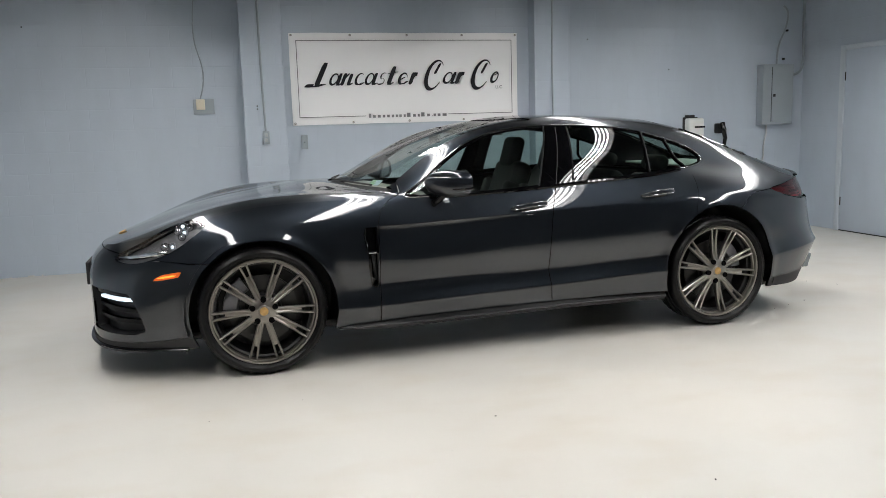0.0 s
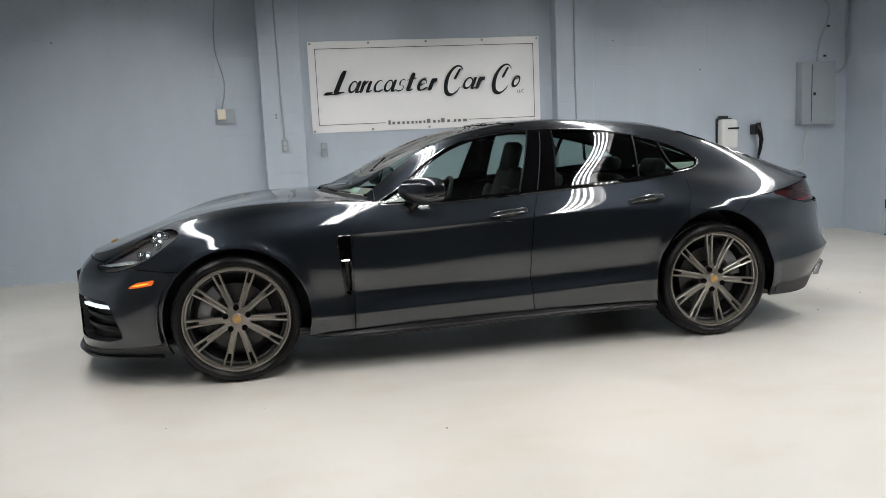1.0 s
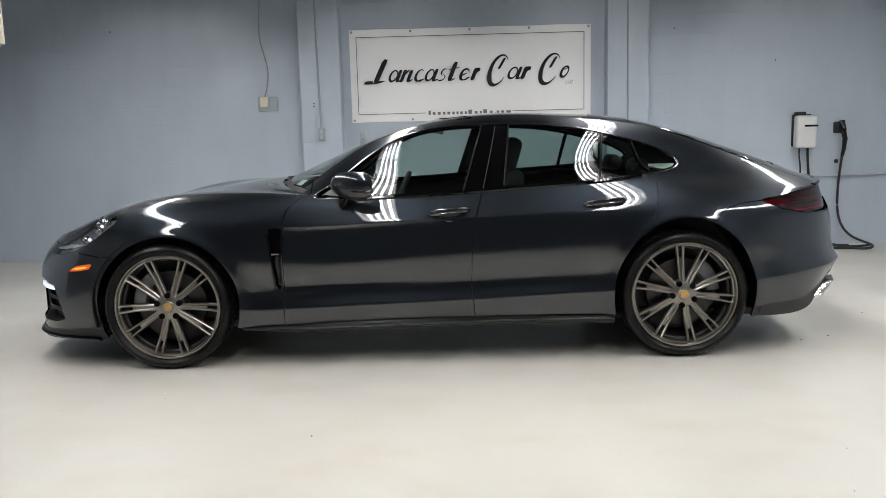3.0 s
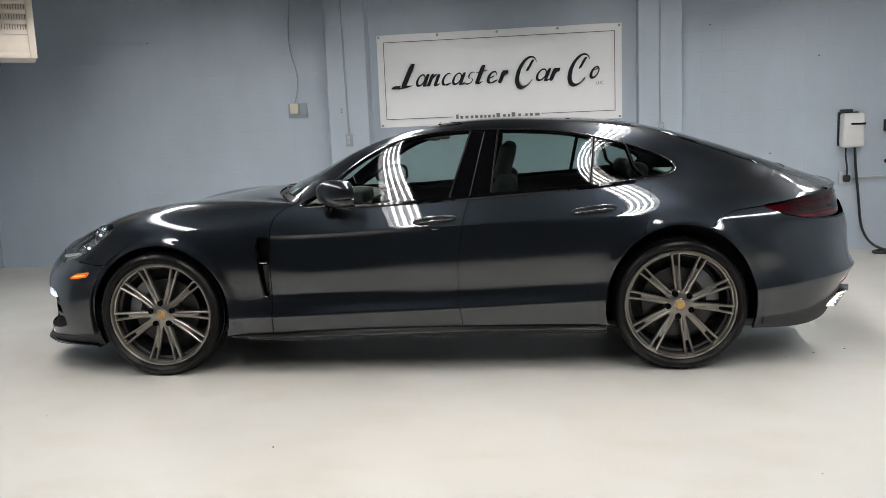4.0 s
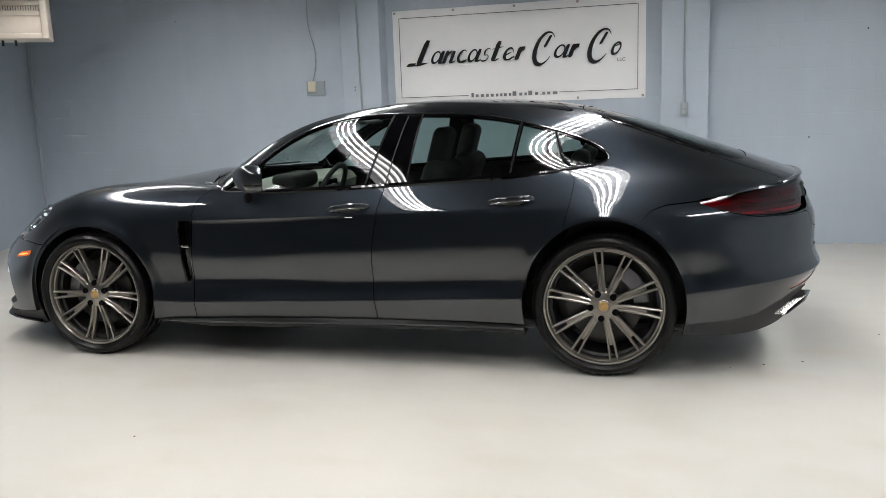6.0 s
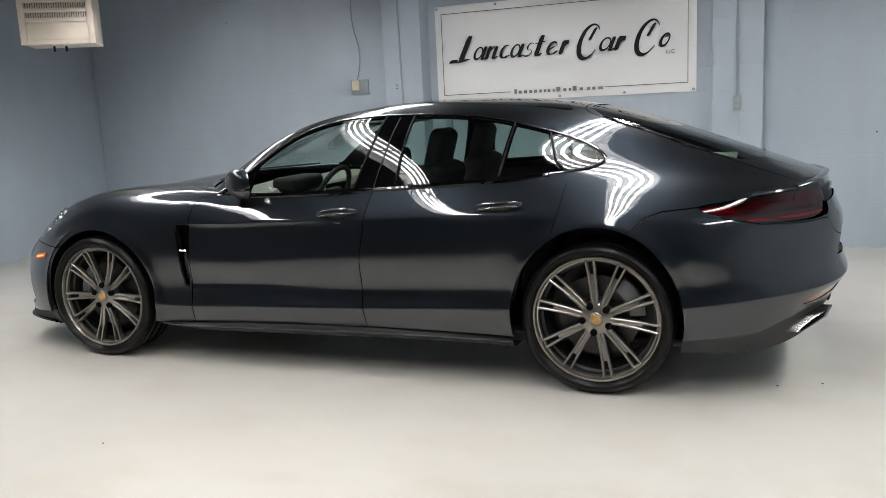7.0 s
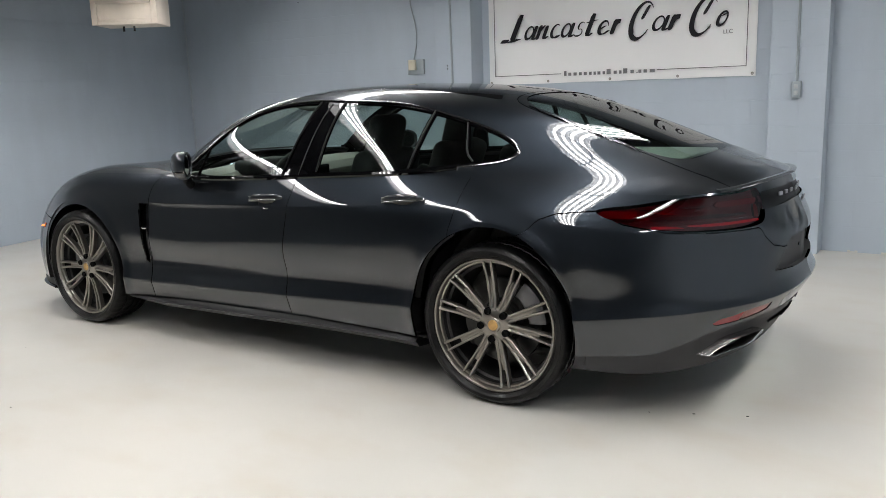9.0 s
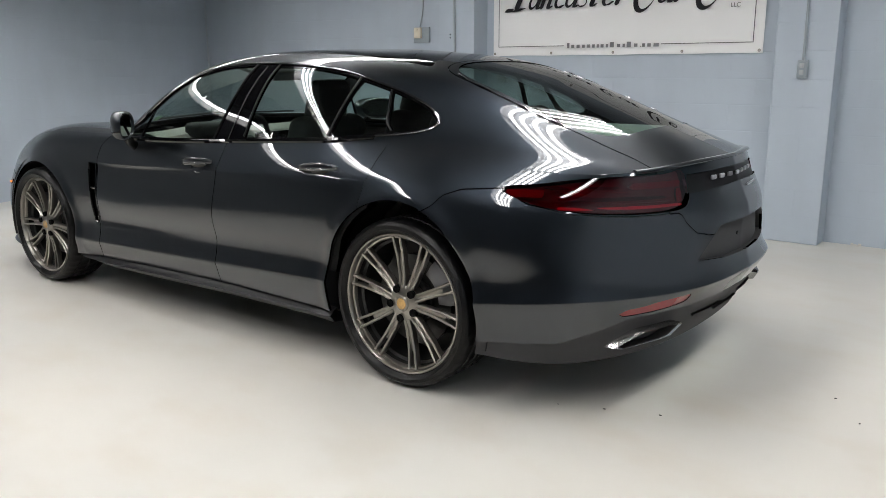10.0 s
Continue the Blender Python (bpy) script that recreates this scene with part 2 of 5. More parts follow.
def tube(bm, pts, radius, sides=8, squash=(1, 1)):
    """A round bar along pts."""
    pts = [Vector(p) for p in pts]
    rings = []
    for i, p in enumerate(pts):
        d = (pts[min(i + 1, len(pts) - 1)] - pts[max(i - 1, 0)]).normalized()
        side = d.cross(Vector((0, 0, 1)))
        if side.length < 0.05:
            side = d.cross(Vector((0, 1, 0)))
        side.normalize()
        up = side.cross(d).normalized()
        r = radius[i] if isinstance(radius, (list, tuple)) else radius
        rings.append([bm.verts.new(p + r * (squash[0] * math.cos(a) * side + squash[1] * math.sin(a) * up)) for a in [2 * math.pi * k / sides for k in range(sides)]])
    for a, b in zip(rings, rings[1:]):
        for k in range(sides):
            bm.faces.new((a[k], a[(k + 1) % sides], b[(k + 1) % sides], b[k]))
    bm.faces.new(rings[0][::-1])
    bm.faces.new(rings[-1])
    bmesh.ops.recalc_face_normals(bm, faces=bm.faces)
    return bm


def lathe(bm, profile, steps=64, full=True):
    """Turns (radius, y) pairs about the y axis."""
    rings = []
    for k in range(steps):
        a = 2 * math.pi * k / steps
        rings.append([bm.verts.new((r * math.cos(a), y, r * math.sin(a))) for r, y in profile])
    for k in range(steps):
        a, b = rings[k], rings[(k + 1) % steps]
        for i in range(len(profile) - 1):
            bm.faces.new((a[i], b[i], b[i + 1], a[i + 1]))
    bmesh.ops.remove_doubles(bm, verts=bm.verts, dist=1e-5)
    bmesh.ops.recalc_face_normals(bm, faces=bm.faces)
    return bm


# ---- the room ----
WALL_Y, LEFT_X, RIGHT_X, FRONT_Y, CEIL_Z = 3.237, -3.95, 6.87, -9.5, 3.3


def wall_panel(name, p, q, height, thick, mat=None):
    """A wall whose inner face runs from p to q; it thickens to the left of that way."""
    d = (Vector((*q, 0)) - Vector((*p, 0))).normalized()
    n = Vector((-d.y, d.x, 0)) * thick
    a, b = Vector((*p, 0)), Vector((*q, 0))
    base = [a, b, b + n, a + n]
    verts = base + [v + Vector((0, 0, height)) for v in base]
    faces = [(0, 1, 5, 4), (1, 2, 6, 5), (2, 3, 7, 6), (3, 0, 4, 7), (4, 5, 6, 7), (3, 2, 1, 0)]
    return mesh_object(name, verts, faces, mat or WALL)


LEFT_NEAR = (-1.6, FRONT_Y)
floor = part("floor", boxed(-5, 8, -10.2, 4, -0.2, 0), FLOOR)
tagged(floor, "light grey glossy epoxy painted concrete floor", "floor", kind="structure")
back = wall_panel("wall_north", (RIGHT_X + 0.2, WALL_Y), (LEFT_X - 0.3, WALL_Y), CEIL_Z, -0.2)
tagged(back, "blue-grey painted block wall with faint joints", "wall", kind="structure")
SPLIT_Y = -1.5
left_mid = (LEFT_X + (LEFT_NEAR[0] - LEFT_X) * (WALL_Y - SPLIT_Y) / (WALL_Y - FRONT_Y), SPLIT_Y)
left = wall_panel("wall_west", (LEFT_X, WALL_Y), left_mid, CEIL_Z, -0.2)
tagged(left, "blue-grey painted plain wall", "wall", kind="structure")
right = wall_panel("wall_east", (RIGHT_X, FRONT_Y), (RIGHT_X, WALL_Y), CEIL_Z, -0.2)
tagged(right, "blue-grey painted wall with a flush door", "wall", kind="structure")
# unseen closing walls, made dark so that the car's sides mirror less light
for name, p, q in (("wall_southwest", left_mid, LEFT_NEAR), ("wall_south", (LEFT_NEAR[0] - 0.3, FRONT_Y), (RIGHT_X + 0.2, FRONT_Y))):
    tagged(wall_panel(name, p, q, CEIL_Z, -0.2, WALL_UNSEEN), "plain dark wall out of view, added to darken the car's reflections", "wall", kind="structure")
ceiling = part("ceiling", boxed(-5, 8, -10.2, 4, CEIL_Z, CEIL_Z + 0.2), CEIL)
tagged(ceiling, "dark painted plain ceiling above the lamps", "ceiling", kind="structure")

for n, (x0, x1, yf) in enumerate(((0.066, 0.482, 3.02), (3.225, 3.645, 3.05))):
    ob = part(f"pillar_{n + 1}", boxed(x0, x1, yf, WALL_Y + 0.01, 0, CEIL_Z, 0.004, 1), WALL)
    tagged(ob, "square blue-grey painted concrete pillar", "pillar", kind="structure")

# ---- fluorescent lamps ----
LAMP_Z = 2.78


def strip_lamp(x, y, length=1.22, tubes=4, width=0.27):
    lamp = new("ceiling_light")
    lamp.location = (x, y, LAMP_Z)
    bm = bmesh.new()
    w2, pitch = width / 2, width / tubes
    prof = [(-w2 - 0.024, -0.130), (-w2 - 0.006, -0.012)]
    for k in range(tubes):
        c = (k - (tubes - 1) / 2) * pitch
        prof += [(c - pitch / 2, -0.012), (c - pitch * 0.28, 0.022), (c + pitch * 0.28, 0.022)]
    prof += [(w2 + 0.006, -0.012), (w2 + 0.024, -0.130)]
    vs = [[bm.verts.new((px, yy, pz)) for px, pz in prof] for yy in (-length / 2 - 0.015, length / 2 + 0.015)]
    for i in range(len(prof) - 1):
        bm.faces.new((vs[0][i], vs[0][i + 1], vs[1][i + 1], vs[1][i]))
    part("reflector", bm, ENAMEL, lamp, "white ribbed reflector", False)
    part("housing", boxed(-w2 + 0.02, w2 - 0.02, -length / 2 - 0.015, length / 2 + 0.015, 0.026, 0.09, 0.006), ENAMEL, lamp)
    for e in (-1, 1):
        y0 = e * (length / 2 + 0.015)
        part("end_plate", boxed(-w2 - 0.012, w2 + 0.012, min(y0, y0 + e * 0.004), max(y0, y0 + e * 0.004), -0.028, 0.09), ENAMEL, lamp)
    for k in range(tubes):
        px = (k - (tubes - 1) / 2) * pitch
        part("tube", tube(bmesh.new(), [(px, -length / 2, -0.034), (px, length / 2, -0.034)], 0.0135, 10), TUBE, lamp, "glowing white fluorescent tube")
    for yy in (-length / 2 + 0.15, length / 2 - 0.15):
        part("hanger", tube(bmesh.new(), [(0, yy, 0.09), (0, yy, CEIL_Z - LAMP_Z)], 0.006, 6), STEEL, lamp)
    return tagged(lamp, "open white fluorescent strip light with four tubes", "ceiling light", "rows of strip lights")


for lx in (-1.3, 0.9, 3.1, 5.25):
    for ly in (-3.78, -2.51, -1.24, 0.03, 1.30):
        strip_lamp(lx, ly)

# ---- the car: skin from feature lines ----
# Lines run from the middle of the nose round the side to the middle of the tail, as (x behind the front axle, half width, height).
LINES = {
    "A": [(-1.00, 0, 0.15), (-0.95, 0.42, 0.15), (-0.75, 0.745, 0.16), (-0.42, 0.88, 0.18), (0, 0.925, 0.22), (0.42, 0.935, 0.235), (0.85, 0.93, 0.25), (1.35, 0.925, 0.258), (1.85, 0.93, 0.268), (2.4, 0.94, 0.268), (2.95, 0.945, 0.25), (3.4, 0.915, 0.225), (3.69, 0.79, 0.225), (3.90, 0.44, 0.25), (3.95, 0, 0.26)],
    "B": [(-1.005, 0, 0.28), (-0.945, 0.43, 0.28), (-0.73, 0.775, 0.29), (-0.42, 0.905, 0.33), (0, 0.95, 0.35), (0.42, 0.957, 0.335), (0.85, 0.954, 0.345), (1.35, 0.951, 0.36), (1.85, 0.954, 0.376), (2.4, 0.963, 0.398), (2.95, 0.968, 0.41), (3.4, 0.948, 0.445), (3.785, 0.822, 0.49), (4.035, 0.45, 0.503), (4.095, 0, 0.508)],
    "M": [(-1.005, 0, 0.40), (-0.945, 0.43, 0.40), (-0.73, 0.78, 0.41), (-0.42, 0.912, 0.45), (0, 0.955, 0.46), (0.42, 0.945, 0.455), (0.85, 0.926, 0.462), (1.35, 0.921, 0.475), (1.85, 0.928, 0.485), (2.4, 0.941, 0.505), (2.95, 0.962, 0.52), (3.4, 0.927, 0.535), (3.768, 0.805, 0.548), (4.012, 0.43, 0.560), (4.074, 0, 0.565)],
    "C": [(-1.005, 0, 0.54), (-0.945, 0.42, 0.54), (-0.73, 0.755, 0.55), (-0.42, 0.905, 0.59), (0, 0.955, 0.62), (0.42, 0.95, 0.62), (0.85, 0.944, 0.585), (1.35, 0.947, 0.592), (1.85, 0.951, 0.602), (2.4, 0.961, 0.618), (2.95, 0.968, 0.66), (3.4, 0.932, 0.655), (3.757, 0.780, 0.655), (4.005, 0.42, 0.655), (4.072, 0, 0.655)],
    "N": [(-0.995, 0, 0.60), (-0.93, 0.41, 0.60), (-0.71, 0.735, 0.62), (-0.42, 0.878, 0.685), (0, 0.94, 0.745), (0.42, 0.938, 0.745), (0.85, 0.919, 0.772), (1.35, 0.924, 0.785), (1.85, 0.936, 0.79), (2.4, 0.950, 0.80), (2.95, 0.953, 0.81), (3.4, 0.908, 0.78), (3.753, 0.765, 0.755), (3.998, 0.415, 0.75), (4.068, 0, 0.75)],
    "D": [(-0.975, 0, 0.645), (-0.91, 0.39, 0.645), (-0.69, 0.705, 0.665), (-0.42, 0.853, 0.757), (0, 0.914, 0.852), (0.42, 0.926, 0.822), (0.85, 0.923, 0.806), (1.35, 0.925, 0.822), (1.85, 0.931, 0.838), (2.4, 0.935, 0.87), (2.95, 0.925, 0.895), (3.4, 0.880, 0.855), (3.745, 0.751, 0.82), (3.978, 0.41, 0.81), (4.046, 0, 0.81)],
    "E": [(-0.91, 0, 0.715), (-0.845, 0.34, 0.725), (-0.62, 0.61, 0.785), (-0.365, 0.775, 0.864), (0, 0.842, 0.943), (0.42, 0.858, 0.960), (0.85, 0.861, 0.966), (1.35, 0.87, 0.968), (1.85, 0.875, 0.988), (2.4, 0.865, 1.015), (2.95, 0.83, 0.985), (3.4, 0.777, 0.952), (3.725, 0.66, 0.938), (3.922, 0.38, 0.960), (3.985, 0, 0.968)],
}
TOPS = {
    "F": [(-0.39, 0.60, 0.893), (0, 0.64, 0.982), (0.42, 0.68, 0.997), (0.83, 0.826, 0.974), (1.32, 0.800, 1.13), (1.83, 0.788, 1.18), (2.4, 0.772, 1.185), (2.95, 0.705, 1.072), (3.42, 0.650, 1.025)],
    "G": [(-0.42, 0.45, 0.878), (0, 0.46, 0.966), (0.40, 0.50, 1.006), (0.78, 0.775, 0.985), (1.26, 0.665, 1.283), (1.80, 0.62, 1.372), (2.4, 0.605, 1.345), (2.95, 0.574, 1.238), (3.42, 0.515, 1.104)],
    "H": [(-0.44, 0.24, 0.876), (0, 0.24, 0.968), (0.39, 0.25, 1.020), (0.62, 0.42, 1.008), (1.12, 0.36, 1.25), (1.68, 0.35, 1.402), (2.28, 0.34, 1.407), (2.86, 0.33, 1.338), (3.40, 0.29, 1.170)],
    "I": [(-0.45, 0, 0.876), (0, 0, 0.968), (0.38, 0, 1.024), (0.54, 0, 1.020), (1.06, 0, 1.245), (1.58, 0, 1.402), (2.18, 0, 1.423), (2.80, 0, 1.362), (3.39, 0, 1.185)],
}


def spline(t, p):
    """Natural cubic spline through the rows of p at the knots t: a function of an array of knots."""
    t, p = np.asarray(t, float), np.asarray(p, float)
    n, h = len(t), np.diff(t)
    a, r = np.eye(n), np.zeros_like(p)
    for i in range(1, n - 1):
        a[i, i - 1], a[i, i], a[i, i + 1] = h[i - 1], 2 * (h[i - 1] + h[i]), h[i]
        r[i] = 6 * ((p[i + 1] - p[i]) / h[i] - (p[i] - p[i - 1]) / h[i - 1])
    m = np.linalg.solve(a, r)

    def value(s):
        s = np.atleast_1d(np.asarray(s, float))
        k = np.clip(np.searchsorted(t, s) - 1, 0, n - 2)
        d, e, hk = (t[k + 1] - s)[:, None], (s - t[k])[:, None], h[k][:, None]
        return m[k] * d**3 / (6 * hk) + m[k + 1] * e**3 / (6 * hk) + (p[k] / hk - m[k] * hk / 6) * d + (p[k + 1] / hk - m[k + 1] * hk / 6) * e

    return value


LOW = np.array([LINES[k] for k in "ABMCNDE"])
KNOT = np.r_[0, np.cumsum(np.linalg.norm(np.diff(LOW, axis=1), axis=2).mean(0))]
low_curves = [spline(KNOT, line) for line in LOW]
edge_low = low_curves[-1]


def knot_of(station):
    return np.interp(station, range(15), KNOT)


def top_lines(front_part):
    """Curves of the upper lines, ahead of the windscreen's foot or behind it."""
    curves = []
    for n, key in enumerate("FGHI"):
        pts = np.array(TOPS[key])
        if front_part:
            head = edge_low(knot_of(2 - (n + 1) * 0.5))
            curves.append(spline(KNOT[2:7], np.r_[head, pts[:4]]))
        else:
            tail = edge_low(knot_of(12 + (n + 1) * 0.5))
            curves.append(spline(KNOT[6:13], np.r_[pts[3:], tail]))
    return curves


def rows_across(columns, per, creases=()):
    """columns: lines x stations x 3. Across each station a chord-length spline, per steps between lines; it may break at some lines."""
    lines, count = columns.shape[:2]
    out = np.zeros((count, (lines - 1) * per + 1, 3))
    for i in range(count):
        p = columns[:, i]
        t = np.r_[0, np.cumsum(np.sqrt(np.linalg.norm(np.diff(p, axis=0), axis=1)) + 1e-4)]
        s = np.interp(np.arange((lines - 1) * per + 1) / per, range(lines), t)
        ends = [0, *creases, lines - 1]
        for a, b in zip(ends, ends[1:]):
            out[i, a * per : b * per + 1] = spline(t[a : b + 1], p[a : b + 1])(s[a * per : b * per + 1])
    return out


def normals_of(grid):
    du, dv = np.gradient(grid, axis=0), np.gradient(grid, axis=1)
    n = np.cross(dv, du)
    return n / np.maximum(np.linalg.norm(n, axis=2, keepdims=True), 1e-9)


class Skin:
    """A polygon soup with, for each corner: place, normal, station u and line v. y is the half width."""

    def __init__(self, data, faces):
        self.data, self.faces = data, faces

    def split(self, field):
        """The faces where field < 0 and those where it is > 0, cut along its zero line."""
        data = self.data
        f = field(data)
        rows, made = [], {}
        base = len(data)
        inside, outside = [], []
        for face in self.faces:
            vals = [f[i] for i in face]
            if max(vals) <= 0:
                inside.append(face)
                continue
            if min(vals) >= 0:
                outside.append(face)
                continue
            a, b = [], []
            for n, i in enumerate(face):
                j = face[(n + 1) % len(face)]
                (a if f[i] < 0 else b).append(i)
                if (f[i] < 0) != (f[j] < 0):
                    key = (min(i, j), max(i, j))
                    if key not in made:
                        k = f[key[0]] / (f[key[0]] - f[key[1]])
                        rows.append(data[key[0]] * (1 - k) + data[key[1]] * k)
                        made[key] = base + len(rows) - 1
                    a.append(made[key])
                    b.append(made[key])
            inside.append(a)
            outside.append(b)
        both = np.vstack([data, rows]) if rows else data
        return Skin(both, inside), Skin(both, outside)

    def less(self, field, gap=0.0):
        return self.split(lambda d: field(d) + gap)[0]

    def more(self, field, gap=0.0):
        return self.split(lambda d: field(d) - gap)[1]

    def joined(self, other):
        n = len(self.data)
        return Skin(np.vstack([self.data, other.data]), self.faces + [[i + n for i in f] for f in other.faces])


def grid_skin(grid, us, vs):
    n = normals_of(grid)
    uu, vv = np.meshgrid(us, vs, indexing="ij")
    data = np.concatenate([grid, n, uu[..., None], vv[..., None]], 2).reshape(-1, 8)
    w = grid.shape[1]
    idx = np.arange(grid.shape[0] * w).reshape(-1, w)
    faces = np.stack([idx[:-1, :-1], idx[:-1, 1:], idx[1:, 1:], idx[1:, :-1]], -1).reshape(-1, 4).tolist()
    return Skin(data, faces)


PER = 9
u_all = np.linspace(0, KNOT[-1], 440)
u_stations = np.interp(u_all, KNOT, range(15))
u_front = np.linspace(KNOT[2], KNOT[6], 80)
u_rear = np.linspace(KNOT[6], KNOT[12], 150)


# Side columns run over the shoulder in one curve where the upper lines exist; the nose and tail ends stop at the edge line.
front_tops, rear_tops = top_lines(True), top_lines(False)


def whole_columns(ks):
    ahead = ks <= KNOT[6]
    cols = np.zeros((11, len(ks), 3))
    for n, c in enumerate(low_curves):
        cols[n] = c(ks)
    for n in range(4):
        cols[7 + n] = np.where(ahead[:, None], front_tops[n](np.minimum(ks, KNOT[6])), rear_tops[n](np.maximum(ks, KNOT[6])))
    return cols


FRONT_ARCH, REAR_ARCH = (0.006, 0.412, 0.404), (2.947, 0.404, 0.444)


def low_rows(ks):
    """The lower skin with flared wheel arches and a ledge behind the front vent."""
    grid = plain_rows(ks)
    x, z = grid[..., 0], grid[..., 2]
    for cx, rx, rz in (FRONT_ARCH, REAR_ARCH):
        d = (np.hypot((x - cx) / rx, (z - 0.363) / rz) - 1) * rx
        grid[..., 1] += 0.010 * np.exp(-((d / 0.04) ** 2)) * (grid[..., 1] > 0.6)
    v = np.arange(6 * PER + 1) / PER
    below = np.where(v < 1.95, np.exp(-(2 - v) / 0.55), 0) * np.clip(v / 0.9, 0, 1)
    fade = np.clip((x - 0.6) / 0.06, 0, 1) * np.clip((1.55 - x) / 0.6, 0, 1)
    grid[..., 1] += 0.0055 * below * fade
    return grid


def door_rows(ks):
    """All lines from sill to roof; the doors break at the line of the handles, which fades out behind."""
    cols = whole_columns(ks)
    keen = np.clip((cols[5, :, 0] - 0.60) / 0.06, 0, 1) * np.clip((2.45 - cols[5, :, 0]) / 1.0, 0, 1)
    keen = keen[:, None, None]
    return rows_across(cols, PER, (1,)) * (1 - keen) + rows_across(cols, PER, (1, 5)) * keen


def plain_rows(ks):
    short = rows_across(np.array([c(ks) for c in low_curves]), PER, (1,))
    inner = (ks > KNOT[2]) & (ks < KNOT[12])
    if inner.any():
        full = door_rows(ks[inner])
        blend = np.clip(np.minimum(ks[inner] - KNOT[2], KNOT[12] - ks[inner]) / 0.15, 0, 1)[:, None, None]
        short[inner] = short[inner] * (1 - blend) + full[:, : 6 * PER + 1] * blend
    return short


def top_rows(ks):
    full = door_rows(ks)
    own = rows_across(whole_columns(ks)[6:], PER)
    blend = np.clip(np.minimum(ks - KNOT[2], KNOT[12] - ks) / 0.15, 0, 1)[:, None, None]
    return own * (1 - blend) + full[:, 6 * PER :] * blend


v_low = np.arange(6 * PER + 1) / PER
v_top = 6 + np.arange(4 * PER + 1) / PER
low_skin = grid_skin(low_rows(u_all), u_stations, v_low)
front_skin = grid_skin(top_rows(u_front), np.interp(u_front, KNOT, range(15)), v_top)
rear_skin = grid_skin(top_rows(u_rear), np.interp(u_rear, KNOT, range(15)), v_top)
for s in (low_skin, front_skin, rear_skin):
    s.data[:, 1] = np.where(s.data[:, 1] < 1e-4, 0, s.data[:, 1])
    centre = s.data[:, 1] == 0
    s.data[centre, 4] = 0


def polygon_field(points, a=0, b=2, smooth=True, steps=10):
    """Signed distance to a closed outline in two of a corner's columns: negative inside."""
    p = np.array(points, float)
    if smooth:
        n = len(p)
        q = np.r_[p[-3:], p, p[:3]]
        t = np.r_[0, np.cumsum(np.sqrt(np.linalg.norm(np.diff(q, axis=0), axis=1)))]
        s = np.concatenate([np.linspace(t[3 + i], t[4 + i], steps, endpoint=False) for i in range(n)])
        p = spline(t, q)(s)

    def field(d):
        xy = d[:, [a, b]]
        lo, hi = p.min(0) - 0.12, p.max(0) + 0.12
        out = np.full(len(d), 0.12)
        near = np.all((xy > lo) & (xy < hi), 1)
        q = xy[near]
        best, odd = np.full(len(q), 9.0), np.zeros(len(q), bool)
        for i in range(len(p)):
            s, e = p[i], p[(i + 1) % len(p)]
            w = e - s
            k = np.clip(((q - s) @ w) / max(w @ w, 1e-12), 0, 1)
            best = np.minimum(best, np.linalg.norm(q - s - k[:, None] * w, axis=1))
            cross = (s[1] > q[:, 1]) != (e[1] > q[:, 1])
            at = s[0] + (q[:, 1] - s[1]) * w[0] / (w[1] if abs(w[1]) > 1e-12 else 1e-12)
            odd ^= cross & (q[:, 0] < at)
        out[near] = np.where(odd, -best, best)
        return out

    field.outline = p
    return field


def across(points):
    """Field x minus the x of a seam given as (z, x) pairs from low to high."""
    z, x = np.array(points, float).T
    return lambda d: d[:, 0] - np.interp(d[:, 2], z, x)


def wheel_hole(cx, rx, rz, cz=0.363):
    return lambda d: (np.hypot((d[:, 0] - cx) / rx, (d[:, 2] - cz) / rz) - 1) * rx


def skin_mesh(skin, sides=(-1, 1), lift=0.0, fold=0.0):
    """Corners, faces and normals for the left (-1) and right (1) half. fold: how deep the edges turn in."""
    used = sorted({i for f in skin.faces for i in f})
    index = {i: n for n, i in enumerate(used)}
    faces = [[index[i] for i in f] for f in skin.faces]
    faces = [g for g in ([i for n, i in enumerate(f) if i != f[n - 1]] for f in faces) if len(g) > 2]
    d = skin.data[used]
    nrm = d[:, 3:6] / np.maximum(np.linalg.norm(d[:, 3:6], axis=1, keepdims=True), 1e-9)
    pos = d[:, :3] + nrm * lift
    verts, out, norms = [], [], []
    for side in sides:
        flip = np.array((1, side, 1))
        base = len(verts)
        verts += (pos * flip).tolist()
        norms += (nrm * flip).tolist()
        turned = [f if side > 0 else f[::-1] for f in faces]
        out += [[i + base for i in f] for f in turned]
        if fold:
            edges = {}
            for f in turned:
                for n, i in enumerate(f):
                    j = f[(n + 1) % len(f)]
                    edges[(i, j)] = edges.get((i, j), 0) + 1
            rim = [(i, j) for i, j in edges if (j, i) not in edges and not (pos[i, 1] < 1e-4 and pos[j, 1] < 1e-4)]
            for i, j in rim:
                k = len(verts)
                a, b = pos[i] * flip, pos[j] * flip
                deep_a, deep_b = a - nrm[i] * flip * fold, b - nrm[j] * flip * fold
                verts += [a.tolist(), b.tolist(), deep_b.tolist(), deep_a.tolist()]
                face_n = np.cross(b - a, deep_a - a)
                face_n = face_n / max(np.linalg.norm(face_n), 1e-9)
                norms += [face_n.tolist()] * 4
                out.append([k, k + 3, k + 2, k + 1])
    return verts, out, norms


car = new("car")
car.location = (-0.016, 0, 0)
car.rotation_euler = (0, 0, radians(1.0))
tagged(car, "dark graphite metallic four-door fastback car with platinum wheels", "car")


